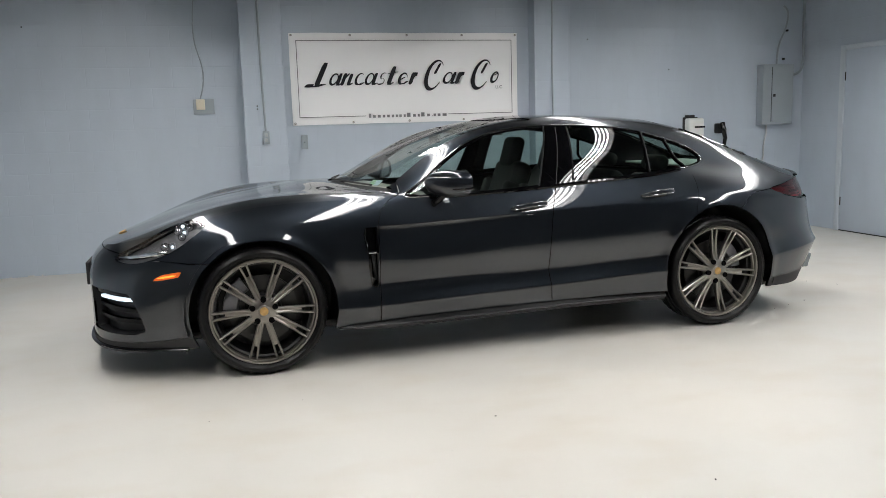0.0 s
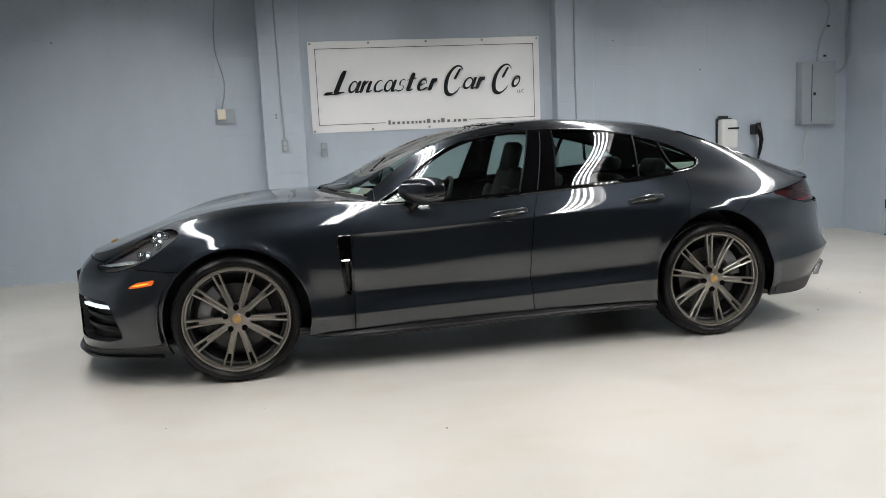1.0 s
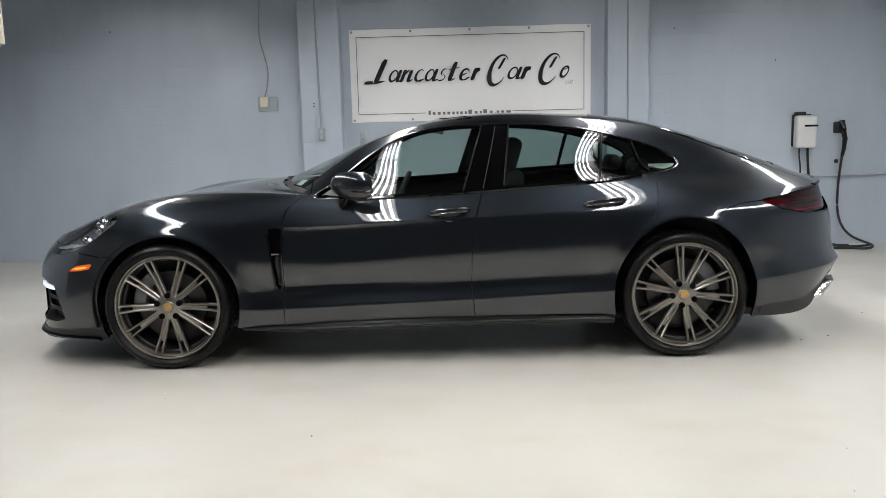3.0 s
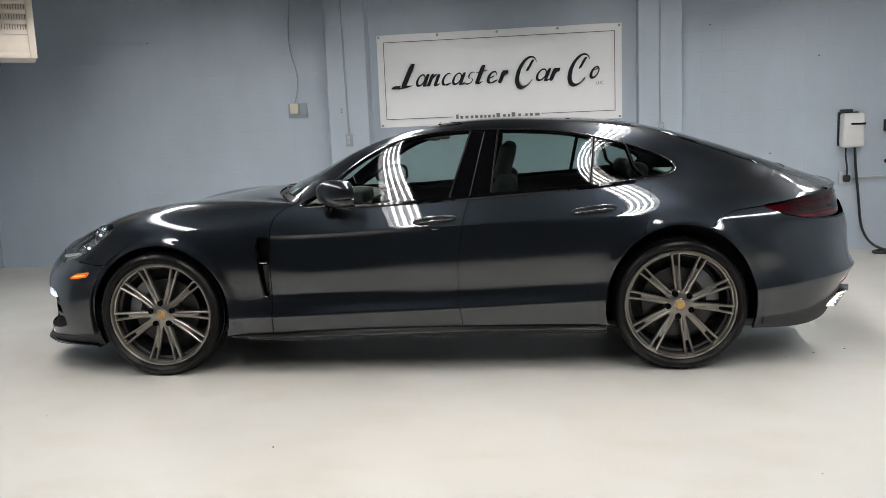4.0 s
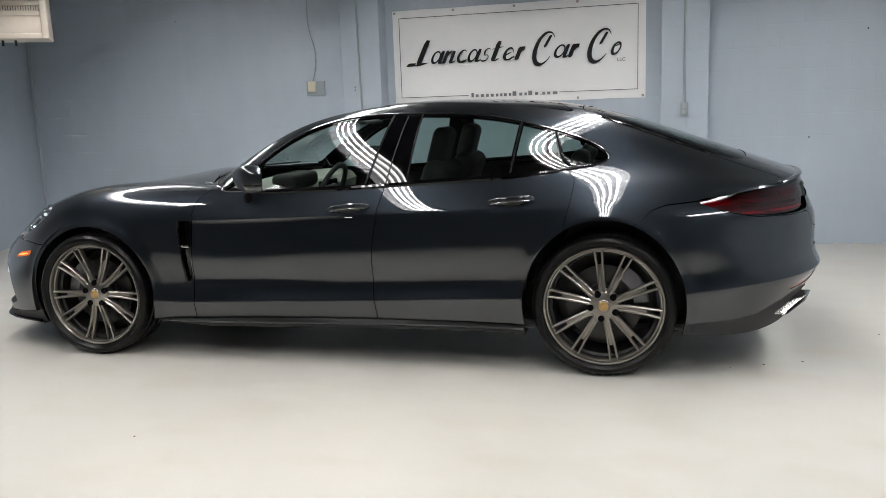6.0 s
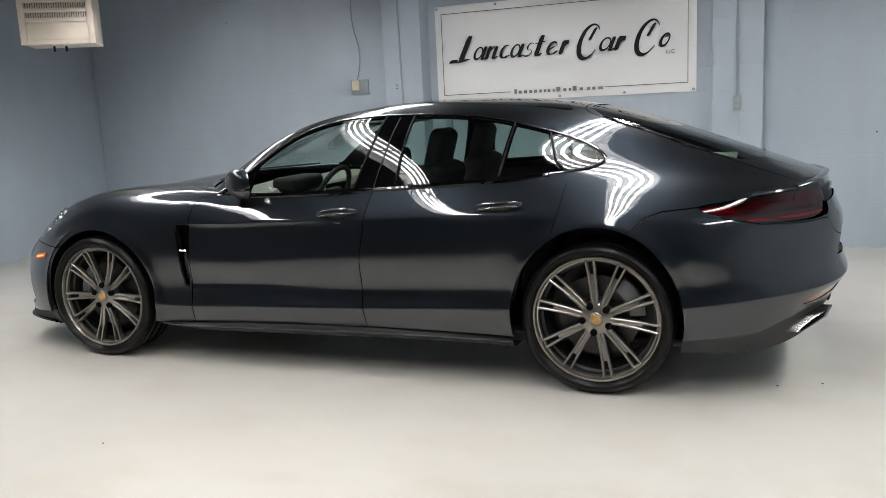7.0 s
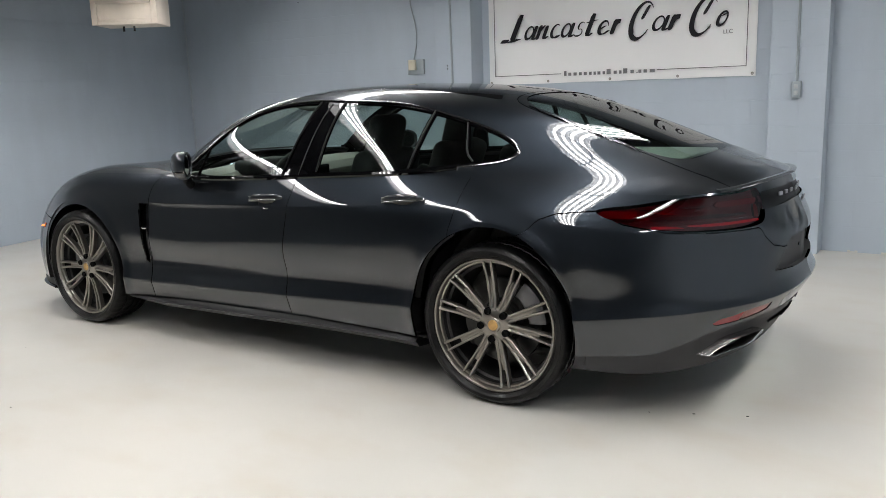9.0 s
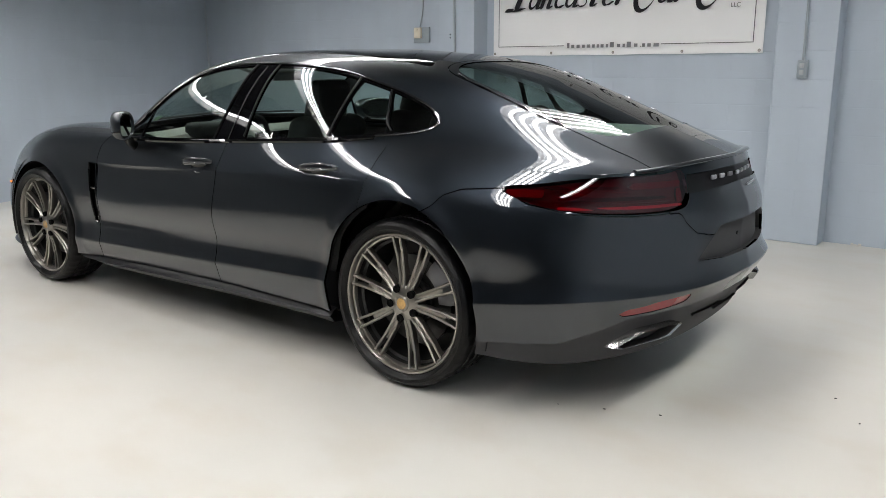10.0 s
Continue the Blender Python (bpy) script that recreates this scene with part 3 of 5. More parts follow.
def panel(name, skin, mat, sides=(-1, 1), lift=0.0, fold=0.012, parent=None, label=""):
    v, f, n = skin_mesh(skin, sides, lift, fold)
    return mesh_object(name, v, f, mat, parent or car, label, n)


def both(name, skin, mat, lift=0.0, fold=0.012, label=""):
    return [panel(name, skin, mat, (s,), lift, fold, None, label) for s in (-1, 1)]


GAP = 0.0022
arch_front, arch_rear = wheel_hole(*FRONT_ARCH), wheel_hole(*REAR_ARCH)
side = low_skin.more(arch_front).more(arch_rear)
DLO = polygon_field([(0.85, 0.965), (0.95, 1.03), (1.08, 1.125), (1.27, 1.25), (1.53, 1.332), (1.85, 1.35), (2.2, 1.338), (2.48, 1.298), (2.79, 1.21), (2.92, 1.15), (2.965, 1.10), (2.915, 1.066), (2.74, 1.045), (2.47, 1.02), (1.95, 0.993), (1.55, 0.97), (1.2, 0.957), (0.97, 0.957)])
upper = front_skin.joined(rear_skin)
skin_all = side.joined(upper)
dlo_skin, rest = skin_all.split(DLO)

# windscreen, roof glass and rear glass, by station and line
screen_f = lambda d: np.maximum.reduce([8.14 - d[:, 7], (6.06 - d[:, 6]) * 2, (d[:, 6] - 7.98) * 2])
cowl_f = lambda d: np.maximum.reduce([8.0 - d[:, 7], (5.86 - d[:, 6]) * 2, (d[:, 6] - 6.06) * 2])
roof_f = lambda d: np.maximum.reduce([8.45 - d[:, 7], (8.06 - d[:, 6]) * 2, (d[:, 6] - 9.75) * 2])
REAR_GLASS = polygon_field([(2.83, 0.0), (2.84, 0.30), (2.90, 0.44), (3.05, 0.475), (3.3, 0.482), (3.54, 0.468), (3.65, 0.38), (3.685, 0.2), (3.69, 0.0), (3.685, -0.2), (3.65, -0.38), (3.54, -0.468), (3.3, -0.482), (3.05, -0.475), (2.90, -0.44), (2.84, -0.30)], 0, 1)
high = lambda d: 0.99 - d[:, 2]
windscreen, rest = rest.split(screen_f)
cowl, rest = rest.split(cowl_f)
roof_glass, rest = rest.split(roof_f)
behind = lambda d: 2.6 - d[:, 0]
back_part, rest = rest.split(lambda d: np.maximum(behind(d), high(d)))
rear_glass, back_part = back_part.split(REAR_GLASS)
rest = rest.joined(back_part)

# lamps, vents and openings that are cut out of the skin
HEAD = polygon_field([(-0.80, 0.668), (-0.66, 0.748), (-0.50, 0.835), (-0.39, 0.876), (-0.31, 0.88), (-0.285, 0.858), (-0.33, 0.815), (-0.40, 0.765), (-0.49, 0.712), (-0.60, 0.672), (-0.72, 0.65)])
TAIL = polygon_field([(11.0, 0.884), (11.3, 0.902), (11.66, 0.918), (12.24, 0.932), (12.8, 0.940), (12.97, 0.932), (13.0, 0.88), (12.96, 0.83), (12.8, 0.803), (12.24, 0.80), (11.72, 0.812), (11.28, 0.842)], 6, 2)
STRIP = polygon_field([(12.99, 0.855), (14.2, 0.872), (14.2, 0.932), (12.99, 0.925)], 6, 2, False)
VENT = polygon_field([(0.598, 0.795), (0.667, 0.797), (0.664, 0.65), (0.662, 0.47), (0.65, 0.452), (0.625, 0.462), (0.612, 0.56), (0.60, 0.68), (0.59, 0.76)], 0, 2, False)
INTAKE = polygon_field([(0.95, 0.50), (1.6, 0.505), (2.02, 0.495), (2.12, 0.46), (2.25, 0.36), (2.33, 0.285), (2.1, 0.262), (1.5, 0.255), (0.95, 0.255)], 6, 2, False)
GRILLE = polygon_field([(-0.2, 0.47), (0.8, 0.47), (0.72, 0.24), (-0.2, 0.235)], 6, 2, False)
PLATE = polygon_field([(13.03, 0.60), (13.2, 0.665), (13.36, 0.722), (14.2, 0.728), (14.2, 0.582), (13.5, 0.584)], 6, 2, False)
REFLECTOR = polygon_field([(12.20, 0.422), (12.33, 0.458), (12.65, 0.478), (12.97, 0.488), (12.93, 0.450), (12.6, 0.434)], 6, 2, False)
near_nose = lambda d: d[:, 0] + 0.2
wide = lambda d: 0.45 - d[:, 1]
head_skin, rest = rest.split(lambda d: np.maximum(HEAD(d), wide(d)))
tail_skin, rest = rest.split(TAIL)
strip_skin, rest = rest.split(STRIP)
# the lamp's face leans in towards its foot
lean = np.clip(0.934 - tail_skin.data[:, 2], 0, 0.14) * 0.13
tail_skin = Skin(tail_skin.data.copy(), tail_skin.faces)
tail_skin.data[:, :3] -= tail_skin.data[:, 3:6] * lean[:, None]
tail_skin.data[:, 5] -= 0.36
vent_skin, rest = rest.split(VENT)
intake_skin, rest = rest.split(INTAKE)
grille_skin, rest = rest.split(GRILLE)
plate_skin, rest = rest.split(PLATE)
reflector_skin, rest = rest.split(REFLECTOR)
skirt_rear = lambda d: np.maximum(d[:, 2] - np.interp(d[:, 6], [10.9, 11.77, 12.14, 12.39, 13.04, 14], [0.287, 0.315, 0.369, 0.415, 0.432, 0.437]), 10.4 - d[:, 6])
diffuser_skin, rest = rest.split(skirt_rear)
lip_skin, rest = rest.split(lambda d: np.maximum(d[:, 7] - 0.42, d[:, 6] - 3.2))

front_seam = across([(0.2, 0.665), (0.45, 0.672), (0.83, 0.677), (0.90, 0.70), (0.95, 0.755), (0.98, 0.83)])
mid_seam = across([(0.2, 1.765), (0.30, 1.752), (0.45, 1.737), (0.63, 1.743), (0.85, 1.773), (0.98, 1.812), (1.36, 1.905)])
rear_seam = across([(0.2, 2.75), (0.78, 2.757), (0.9, 2.79), (1.0, 2.806), (1.045, 2.80), (1.1, 2.735), (1.25, 2.69), (1.4, 2.66)])
hood_side = lambda d: d[:, 7] - 7.2
bumper_line = lambda d: d[:, 2] - np.interp(d[:, 0], [-1, -0.45, -0.38, 0], [0.715, 0.665, 0.655, 0.655])
rear_line = lambda d: d[:, 2] - np.interp(d[:, 6], [10.0, 10.4, 10.5, 10.66, 11.02, 11.3, 11.75, 12.3, 12.83, 12.88, 13.0, 13.2, 14], [0.7, 0.80, 0.845, 0.872, 0.885, 0.835, 0.803, 0.793, 0.792, 0.75, 0.71, 0.692, 0.682])

# front of the front door
ahead, aft = rest.less(front_seam, GAP), rest.more(front_seam, GAP)
hood = ahead.more(hood_side, GAP)
wing = ahead.less(hood_side, GAP)
nose = wing.less(lambda d: np.maximum(bumper_line(d), d[:, 0] + 0.05), GAP)
wing = wing.more(lambda d: np.maximum(bumper_line(d), d[:, 0] + 0.05), GAP)
# doors below the belt; the roof side above
body_low, roof_side = aft.split(lambda d: np.maximum(d[:, 7] - 6.12, rear_seam(d)))
front_door = body_low.less(mid_seam, GAP)
rear_door = body_low.more(mid_seam, GAP).less(rear_seam, GAP)
rear_end = roof_side.more(rear_seam, 0.0)
roof_rail = roof_side.less(rear_seam, 0.0)
bumper = rear_end.less(lambda d: np.maximum(rear_line(d), 3.05 - d[:, 0]), GAP)
quarter = rear_end.more(lambda d: np.maximum(rear_line(d), 3.05 - d[:, 0]), GAP)
panel("bonnet", hood, PAINT)
panel("front_bumper", nose, PAINT)
both("front_wing", wing, PAINT)
both("front_door", front_door, PAINT)
both("rear_door", rear_door, PAINT)
panel("roof_frame", roof_rail, PAINT)
HATCH = polygon_field([(2.80, 0.0), (2.81, 0.30), (2.85, 0.455), (3.0, 0.50), (3.3, 0.505), (3.55, 0.495), (3.70, 0.495), (3.80, 0.50), (4.3, 0.47), (4.3, -0.47), (3.80, -0.50), (3.70, -0.495), (3.55, -0.495), (3.3, -0.505), (3.0, -0.50), (2.85, -0.455), (2.81, -0.30)], 0, 1)
hatch = quarter.less(HATCH, GAP)
quarter = quarter.more(HATCH, GAP)
panel("tailgate", hatch, PAINT)
both("rear_quarter", quarter, PAINT)
panel("rear_bumper", bumper, PAINT)
panel("windscreen", windscreen, GLASS, fold=0, lift=-0.003)
panel("cowl", cowl, BLACK_PLASTIC, lift=-0.012)
panel("roof_glass", roof_glass, BLACK_GLOSS, lift=-0.001)
panel("rear_window", rear_glass, GLASS_HATCH, fold=0, lift=-0.003)

# side windows: pillars in black gloss, panes between
b_front, b_back = across([(0.95, 1.69), (1.36, 1.825)]), across([(0.95, 1.925), (1.36, 1.98)])
sail = across([(0.95, 1.055), (1.4, 1.14)])
split_bar = across([(0.95, 2.465), (1.4, 2.535)])
window_edge = lambda d: DLO(d) + 0.012
front_pane = dlo_skin.less(window_edge).less(b_front).more(sail)
black = dlo_skin.more(window_edge).joined(dlo_skin.less(window_edge).more(b_front).less(b_back)).joined(dlo_skin.less(window_edge).less(sail, 0.004).more(sail, -0.014))
rear_panes = dlo_skin.less(window_edge).more(b_back)
both("sail_pane", dlo_skin.less(window_edge).less(sail, 0.014), GLASS_SIDE, fold=0, lift=-0.004)
both("front_side_window", front_pane, GLASS_SIDE, fold=0, lift=-0.004)
both("rear_side_window", rear_panes.less(split_bar, 0.012), GLASS_TINT, fold=0, lift=-0.004)
both("fixed_side_window", rear_panes.more(split_bar, 0.012).less(rear_seam, 0.01), GLASS_TINT, fold=0, lift=-0.004)
both("quarter_window", rear_panes.more(rear_seam, 0.01), GLASS_TINT, fold=0, lift=-0.004)
black = black.joined(rear_panes.less(split_bar, -0.012).more(split_bar, -0.012)).joined(rear_panes.less(rear_seam, -0.01).more(rear_seam, -0.01))
both("window_frame", black, BLACK_GLOSS, lift=-0.002)

# wheel arch liners, floor pan
for cx, r in ((0.0, 0.432), (2.947, 0.448)):
    for s in (-1, 1):
        bm = bmesh.new()
        prof = [(r, s * 0.93), (r, s * 0.55), (0.05, s * 0.55)]
        lathe(bm, prof, 48)
        bmesh.ops.delete(bm, geom=[f for f in bm.faces if f.calc_center_median().z < -0.10], context="FACES")
        bmesh.ops.translate(bm, verts=bm.verts, vec=(cx, 0, 0.363))
        part("arch_liner", bm, BLACK_PLASTIC, car)
part("floor_pan", boxed(-0.70, 3.45, -0.78, 0.78, 0.20, 0.25, 0.02), BLACK_PLASTIC, car)


def caliper(hub, middle):
    """The brake caliper: a thick bevelled arc over the disc's rim."""
    bm = bmesh.new()
    rings = []
    for a in np.linspace(radians(middle - 27), radians(middle + 27), 14):
        end = 1 - 0.35 * abs(math.degrees(a) - middle) / 27
        prof = [(0.135, 0.078), (0.15, 0.058), (0.20, 0.056 + 0.01 * (1 - end)), (0.222, 0.070), (0.222, 0.13), (0.14, 0.13)]
        rings.append([bm.verts.new((r * math.cos(a), y, r * math.sin(a))) for r, y in prof])
    for p, q in zip(rings, rings[1:]):
        for i in range(6):
            bm.faces.new((p[i], p[(i + 1) % 6], q[(i + 1) % 6], q[i]))
    bm.faces.new(rings[0])
    bm.faces.new(rings[-1])
    bmesh.ops.recalc_face_normals(bm, faces=bm.faces)
    part("brake_caliper", bm, CALIPER, hub, "dark silver brake caliper")


def wheel(x, s, cap_y, turn):
    hub = new("wheel")
    hub.parent = car
    hub.location = (x, s * cap_y, 0.363)
    hub.rotation_euler = (0, 0, 0 if s < 0 else math.pi)
    out = [(0.300, 0.0), (0.307, -0.022), (0.319, -0.032), (0.322, -0.0345), (0.337, -0.0340), (0.340, -0.031), (0.348, -0.026), (0.357, -0.014), (0.3625, 0.008), (0.363, 0.036), (0.356, 0.039), (0.356, 0.047), (0.363, 0.05), (0.363, 0.092), (0.355, 0.095), (0.355, 0.106), (0.363, 0.109), (0.363, 0.15), (0.356, 0.153), (0.356, 0.162), (0.363, 0.165), (0.363, 0.20), (0.35, 0.225), (0.30, 0.235), (0.28, 0.2)]
    bm = lathe(bmesh.new(), out, 144)
    for v in bm.verts:
        r = math.hypot(v.co.x, v.co.z)
        if r > 0.352 and v.co.y > -0.02 and round(math.atan2(v.co.z, v.co.x) / (2 * math.pi) * 144) % 3 == 0:
            v.co.x, v.co.z = v.co.x * 0.991, v.co.z * 0.991
    part("tyre", bm, RUBBER, hub, "black low-profile tyre")
    rim = [(0.304, 0.012), (0.303, -0.014), (0.300, -0.017), (0.293, -0.017), (0.289, -0.011), (0.287, 0.004), (0.280, 0.006), (0.277, 0.012), (0.276, 0.022)]
    part("rim", lathe(bmesh.new(), rim, 96), RIM_METAL, hub)
    part("barrel", lathe(bmesh.new(), [(0.276, 0.022), (0.274, 0.045), (0.262, 0.052), (0.255, 0.10), (0.25, 0.19), (0.06, 0.19)], 64), RIM_DARK, hub)
    part("brake_disc", lathe(bmesh.new(), [(0.07, 0.085), (0.195, 0.085), (0.195, 0.11), (0.07, 0.11)], 64), STEEL, hub)
    part("disc_hat", lathe(bmesh.new(), [(0.05, 0.062), (0.098, 0.066), (0.104, 0.074), (0.106, 0.086)], 48), RIM_DARK, hub)
    caliper(hub, 150 if x < 1 else 30)
    bm = bmesh.new()
    lathe(bm, [(0.0, 0.0), (0.062, 0.002), (0.078, 0.012), (0.085, 0.04), (0.07, 0.09)], 48)
    part("hub", bm, RIM_METAL, hub)
    part("centre_cap", lathe(bmesh.new(), [(0.0, -0.006), (0.030, -0.006), (0.034, -0.002), (0.034, 0.01)], 32), RIM_METAL, hub, "round grey cap with a gold crest")
    part("crest", lathe(bmesh.new(), [(0.0, -0.009), (0.022, -0.009), (0.026, -0.004)], 24), GOLD, hub, "small gold crest")
    for k in range(5):
        a = radians(turn + 72 * k)
        bm = lathe(bmesh.new(), [(0, -0.003), (0.012, -0.003), (0.0125, -0.007), (0.016, -0.006), (0.017, 0.012)], 16)
        bmesh.ops.translate(bm, verts=bm.verts, vec=(0.066 * math.cos(a), 0, 0.066 * math.sin(a)))
        part("wheel_bolt", bm, BOLT_BLACK, hub)
    for k in range(10):
        a = radians(turn + 36 + 72 * (k // 2) + (15.5 if k % 2 else -15.5))
        bm = bmesh.new()
        for off in (-1, 1):
            rows = []
            for r, half, depth, spread in ((0.055, 0.0080, 0.004, 0.009), (0.12, 0.0072, 0.012, 0.0115), (0.20, 0.0062, 0.010, 0.0145), (0.286, 0.0062, -0.004, 0.019)):
                c = off * spread
                rows.append([bm.verts.new((r, y, c + h)) for y, h in ((depth + 0.03, -half), (depth + 0.004, -half), (depth, -half * 0.4), (depth, half * 0.4), (depth + 0.004, half), (depth + 0.03, half))])
            for p, q in zip(rows, rows[1:]):
                for i in range(5):
                    bm.faces.new((p[i], p[i + 1], q[i + 1], q[i]))
            bm.faces.new(rows[-1])
        web = []
        for r, half, depth in ((0.055, 0.013, 0.010), (0.12, 0.014, 0.020), (0.17, 0.015, 0.019), (0.213, 0.017, 0.026)):
            web.append([bm.verts.new((r, depth, -half)), bm.verts.new((r, depth, half))])
        for p, q in zip(web, web[1:]):
            bm.faces.new((p[0], p[1], q[1], q[0]))
        bmesh.ops.recalc_face_normals(bm, faces=bm.faces)
        bmesh.ops.rotate(bm, verts=bm.verts, cent=(0, 0, 0), matrix=Matrix.Rotation(-a, 3, "Y"))
        part("spoke", bm, RIM_METAL, hub)
    return hub


for x, y, turn in ((0.0, 0.925, 90), (2.95, 0.918, 44)):
    for s in (-1, 1):
        wheel(x, s, y, turn)

# ---- fittings of the car ----
SIDE = skin_all.data[(skin_all.data[:, 1] > 0.45)]


def on_side(x, z):
    """Half width and normal of the skin at a place of the side view."""
    d = np.hypot(SIDE[:, 0] - x, SIDE[:, 2] - z)
    near = np.argsort(d)[:5]
    w = 1 / (d[near] + 1e-4)
    row = (SIDE[near] * w[:, None]).sum(0) / w.sum()
    n = row[3:6] / np.linalg.norm(row[3:6])
    return row[1], n


def side_point(x, z, s, lift=0.0):
    w, n = on_side(x, z)
    return (x + n[0] * lift, s * (w + n[1] * lift), z + n[2] * lift)


# bright trim round the side windows
for s in (-1, 1):
    outline = DLO.outline[::2]
    bm = bmesh.new()
    ring = [side_point(x, z, s, 0.001) for x, z in outline]
    tube(bm, ring + ring[:1], 0.008, 8, (1, 0.7))
    part("window_trim", bm, DARK_CHROME, car, "dark chrome window trim")
    for name, (xa, xb) in (("belt_strip", (1.0, 2.72)),):
        bm = bmesh.new()
        line = [(x, float(np.interp(x, [0.97, 1.2, 1.55, 1.95, 2.47, 2.74], [0.955, 0.955, 0.968, 0.991, 1.018, 1.043]))) for x in np.linspace(xa, xb, 30)]
        tube(bm, [side_point(x, z - 0.004, s, 0.003) for x, z in line], 0.011, 6)
        part(name, bm, BLACK_GLOSS, car)
    for name, field_x in (("pillar_strip", b_front), ("pillar_strip", b_back), ("window_bar", split_bar), ("window_bar", rear_seam)):
        bm = bmesh.new()
        pts = []
        for z in np.linspace(0.98, 1.345, 14):
            x = float(-field_x(np.array([[0, 0, z]]))[0])
            if DLO(np.array([[x, 0, z]]))[0] < 0:
                pts.append(side_point(x, z, s, 0.002))
        tube(bm, pts, 0.005, 6)
        part(name, bm, BLACK_SATIN, car)

# seam strip down the middle pillar
for s in (-1, 1):
    bm = bmesh.new()
    pts = []
    for z in np.linspace(0.985, 1.335, 12):
        x = float(-mid_seam(np.array([[0, 0, z]]))[0])
        pts.append(side_point(x, z, s, 0.0015))
    tube(bm, pts, 0.0024, 6)
    part("pillar_seam", bm, BLACK_PLASTIC, car)

# rear window edge strip
for s in (-1, 1):
    bm = bmesh.new()
    pts = []
    for x in np.linspace(2.92, 3.46, 16):
        y = float(np.interp(x, [2.86, 3.0, 3.3, 3.5, 3.6], [0.458, 0.50, 0.505, 0.497, 0.49]))
        d = np.hypot(rear_skin.data[:, 0] - x, rear_skin.data[:, 1] - y)
        k = d.argmin()
        pts.append((x, s * y, float(rear_skin.data[k, 2]) + 0.002))
    tube(bm, pts, 0.005, 6)
    part("tailgate_strip", bm, DARK_CHROME, car)

# lamps at the front
for s in (-1, 1):
    lamp = panel("headlamp", head_skin, LAMP_GREY, (s,), -0.040, 0.0)
    panel("lens", head_skin, CLEAR, (s,), 0.0, 0.0, lamp, "clear headlamp lens")
    v, f, n = skin_mesh(head_skin.more(lambda d: HEAD(d) + 0.006), (s,), -0.008, 0.0)
    mesh_object("bezel", v, f, BLACK_GLOSS, lamp, "", n)
    for k, (x, z, r) in enumerate(((-0.513, 0.747, 0.018), (-0.473, 0.749, 0.016), (-0.44, 0.829, 0.020), (-0.405, 0.822, 0.017), (-0.419, 0.800, 0.016), (-0.413, 0.852, 0.018), (-0.375, 0.848, 0.016))):
        w, nn = on_side(x, z)
        bm = bmesh.new()
        bmesh.ops.create_uvsphere(bm, u_segments=16, v_segments=10, radius=r * (0.85 if k in (0, 2) else 0.6), matrix=Matrix.Translation((x + 0.006, s * (w - 0.022), z - 0.004)))
        part("projector", bm, DRL_GLOW if k % 2 else CHROME, lamp, "small bright lamp point")
        bm = bmesh.new()
        centre = Vector((x + 0.006, s * (w - 0.026), z - 0.004))
        tube(bm, [centre + Vector((r * 1.25 * math.cos(a), -s * 0.1 * r, r * 1.25 * math.sin(a))) for a in np.linspace(0, 2 * math.pi, 17)], 0.0025, 6)
        part("projector_rim", bm, DARK_CHROME, lamp)
    bm = bmesh.new()
    tube(bm, [side_point(x, z + 0.004, s, -0.010) for x, z in ((-0.772, 0.676), (-0.70, 0.680), (-0.62, 0.696), (-0.55, 0.709), (-0.50, 0.716))], [0.008, 0.015, 0.017, 0.014, 0.008], 8)
    part("light_guide", bm, CHROME, lamp, "bright chrome light strip")
    bm = bmesh.new()
    bmesh.ops.create_uvsphere(bm, u_segments=12, v_segments=8, radius=0.014, matrix=Matrix.Translation(side_point(-0.765, 0.683, s, -0.018)))
    part("corner_reflector", bm, CHROME, lamp)
    bm = bmesh.new()
    tube(bm, [side_point(x, z, s, -0.014) for x, z in ((-0.74, 0.70), (-0.62, 0.765), (-0.50, 0.83), (-0.40, 0.872))], 0.006, 6)
    part("lamp_rim", bm, DARK_CHROME, lamp)
    marker_field = polygon_field([(-0.597, 0.568), (-0.53, 0.602), (-0.425, 0.618), (-0.442, 0.588), (-0.52, 0.574)], 0, 2, False)
    amber = panel("side_marker", low_skin.less(marker_field), AMBER, (s,), 0.003, 0.004, None, "amber side marker lamp")
    panel("lit_strip", low_skin.less(polygon_field([(-0.565, 0.582), (-0.52, 0.594), (-0.45, 0.605), (-0.46, 0.594), (-0.53, 0.582)], 0, 2, False)), AMBER_GLOW, (s,), 0.005, 0.002, amber)
    intake = panel("air_intake", intake_skin, BLACK_PLASTIC, (s,), -0.075, 0.0)
    v, f, n = skin_mesh(intake_skin, (s,), 0.0, 0.078)
    corners_used = len({i for g in intake_skin.faces for i in g})
    mesh_object("intake_wall", v, [g for g in f if min(g) >= corners_used], BLACK_PLASTIC, intake)
    for z in (0.330, 0.395):
        fin = intake_skin.less(lambda d, z=z: abs(d[:, 2] - z) - 0.012)
        panel("fin", fin, BLACK_SATIN, (s,), -0.04, 0.02, intake)
    drl = intake_skin.less(lambda d: np.maximum(abs(d[:, 2] - 0.462) - 0.010, 1.35 - d[:, 6]))
    panel("daytime_light", drl, DRL_GLOW, (s,), -0.006, 0.02, intake, "lit white daytime running strip")
    drl = intake_skin.less(lambda d: abs(d[:, 2] - 0.487) - 0.012)
    panel("intake_blade", drl, BLACK_GLOSS, (s,), -0.02, 0.02, intake)
panel("centre_grille", grille_skin, BLACK_PLASTIC, lift=-0.03)
for z in (0.28, 0.33, 0.38, 0.43):
    panel("grille_bar", grille_skin.less(lambda d, z=z: abs(d[:, 2] - z) - 0.006), BLACK_PLASTIC, lift=-0.012, fold=0.015)
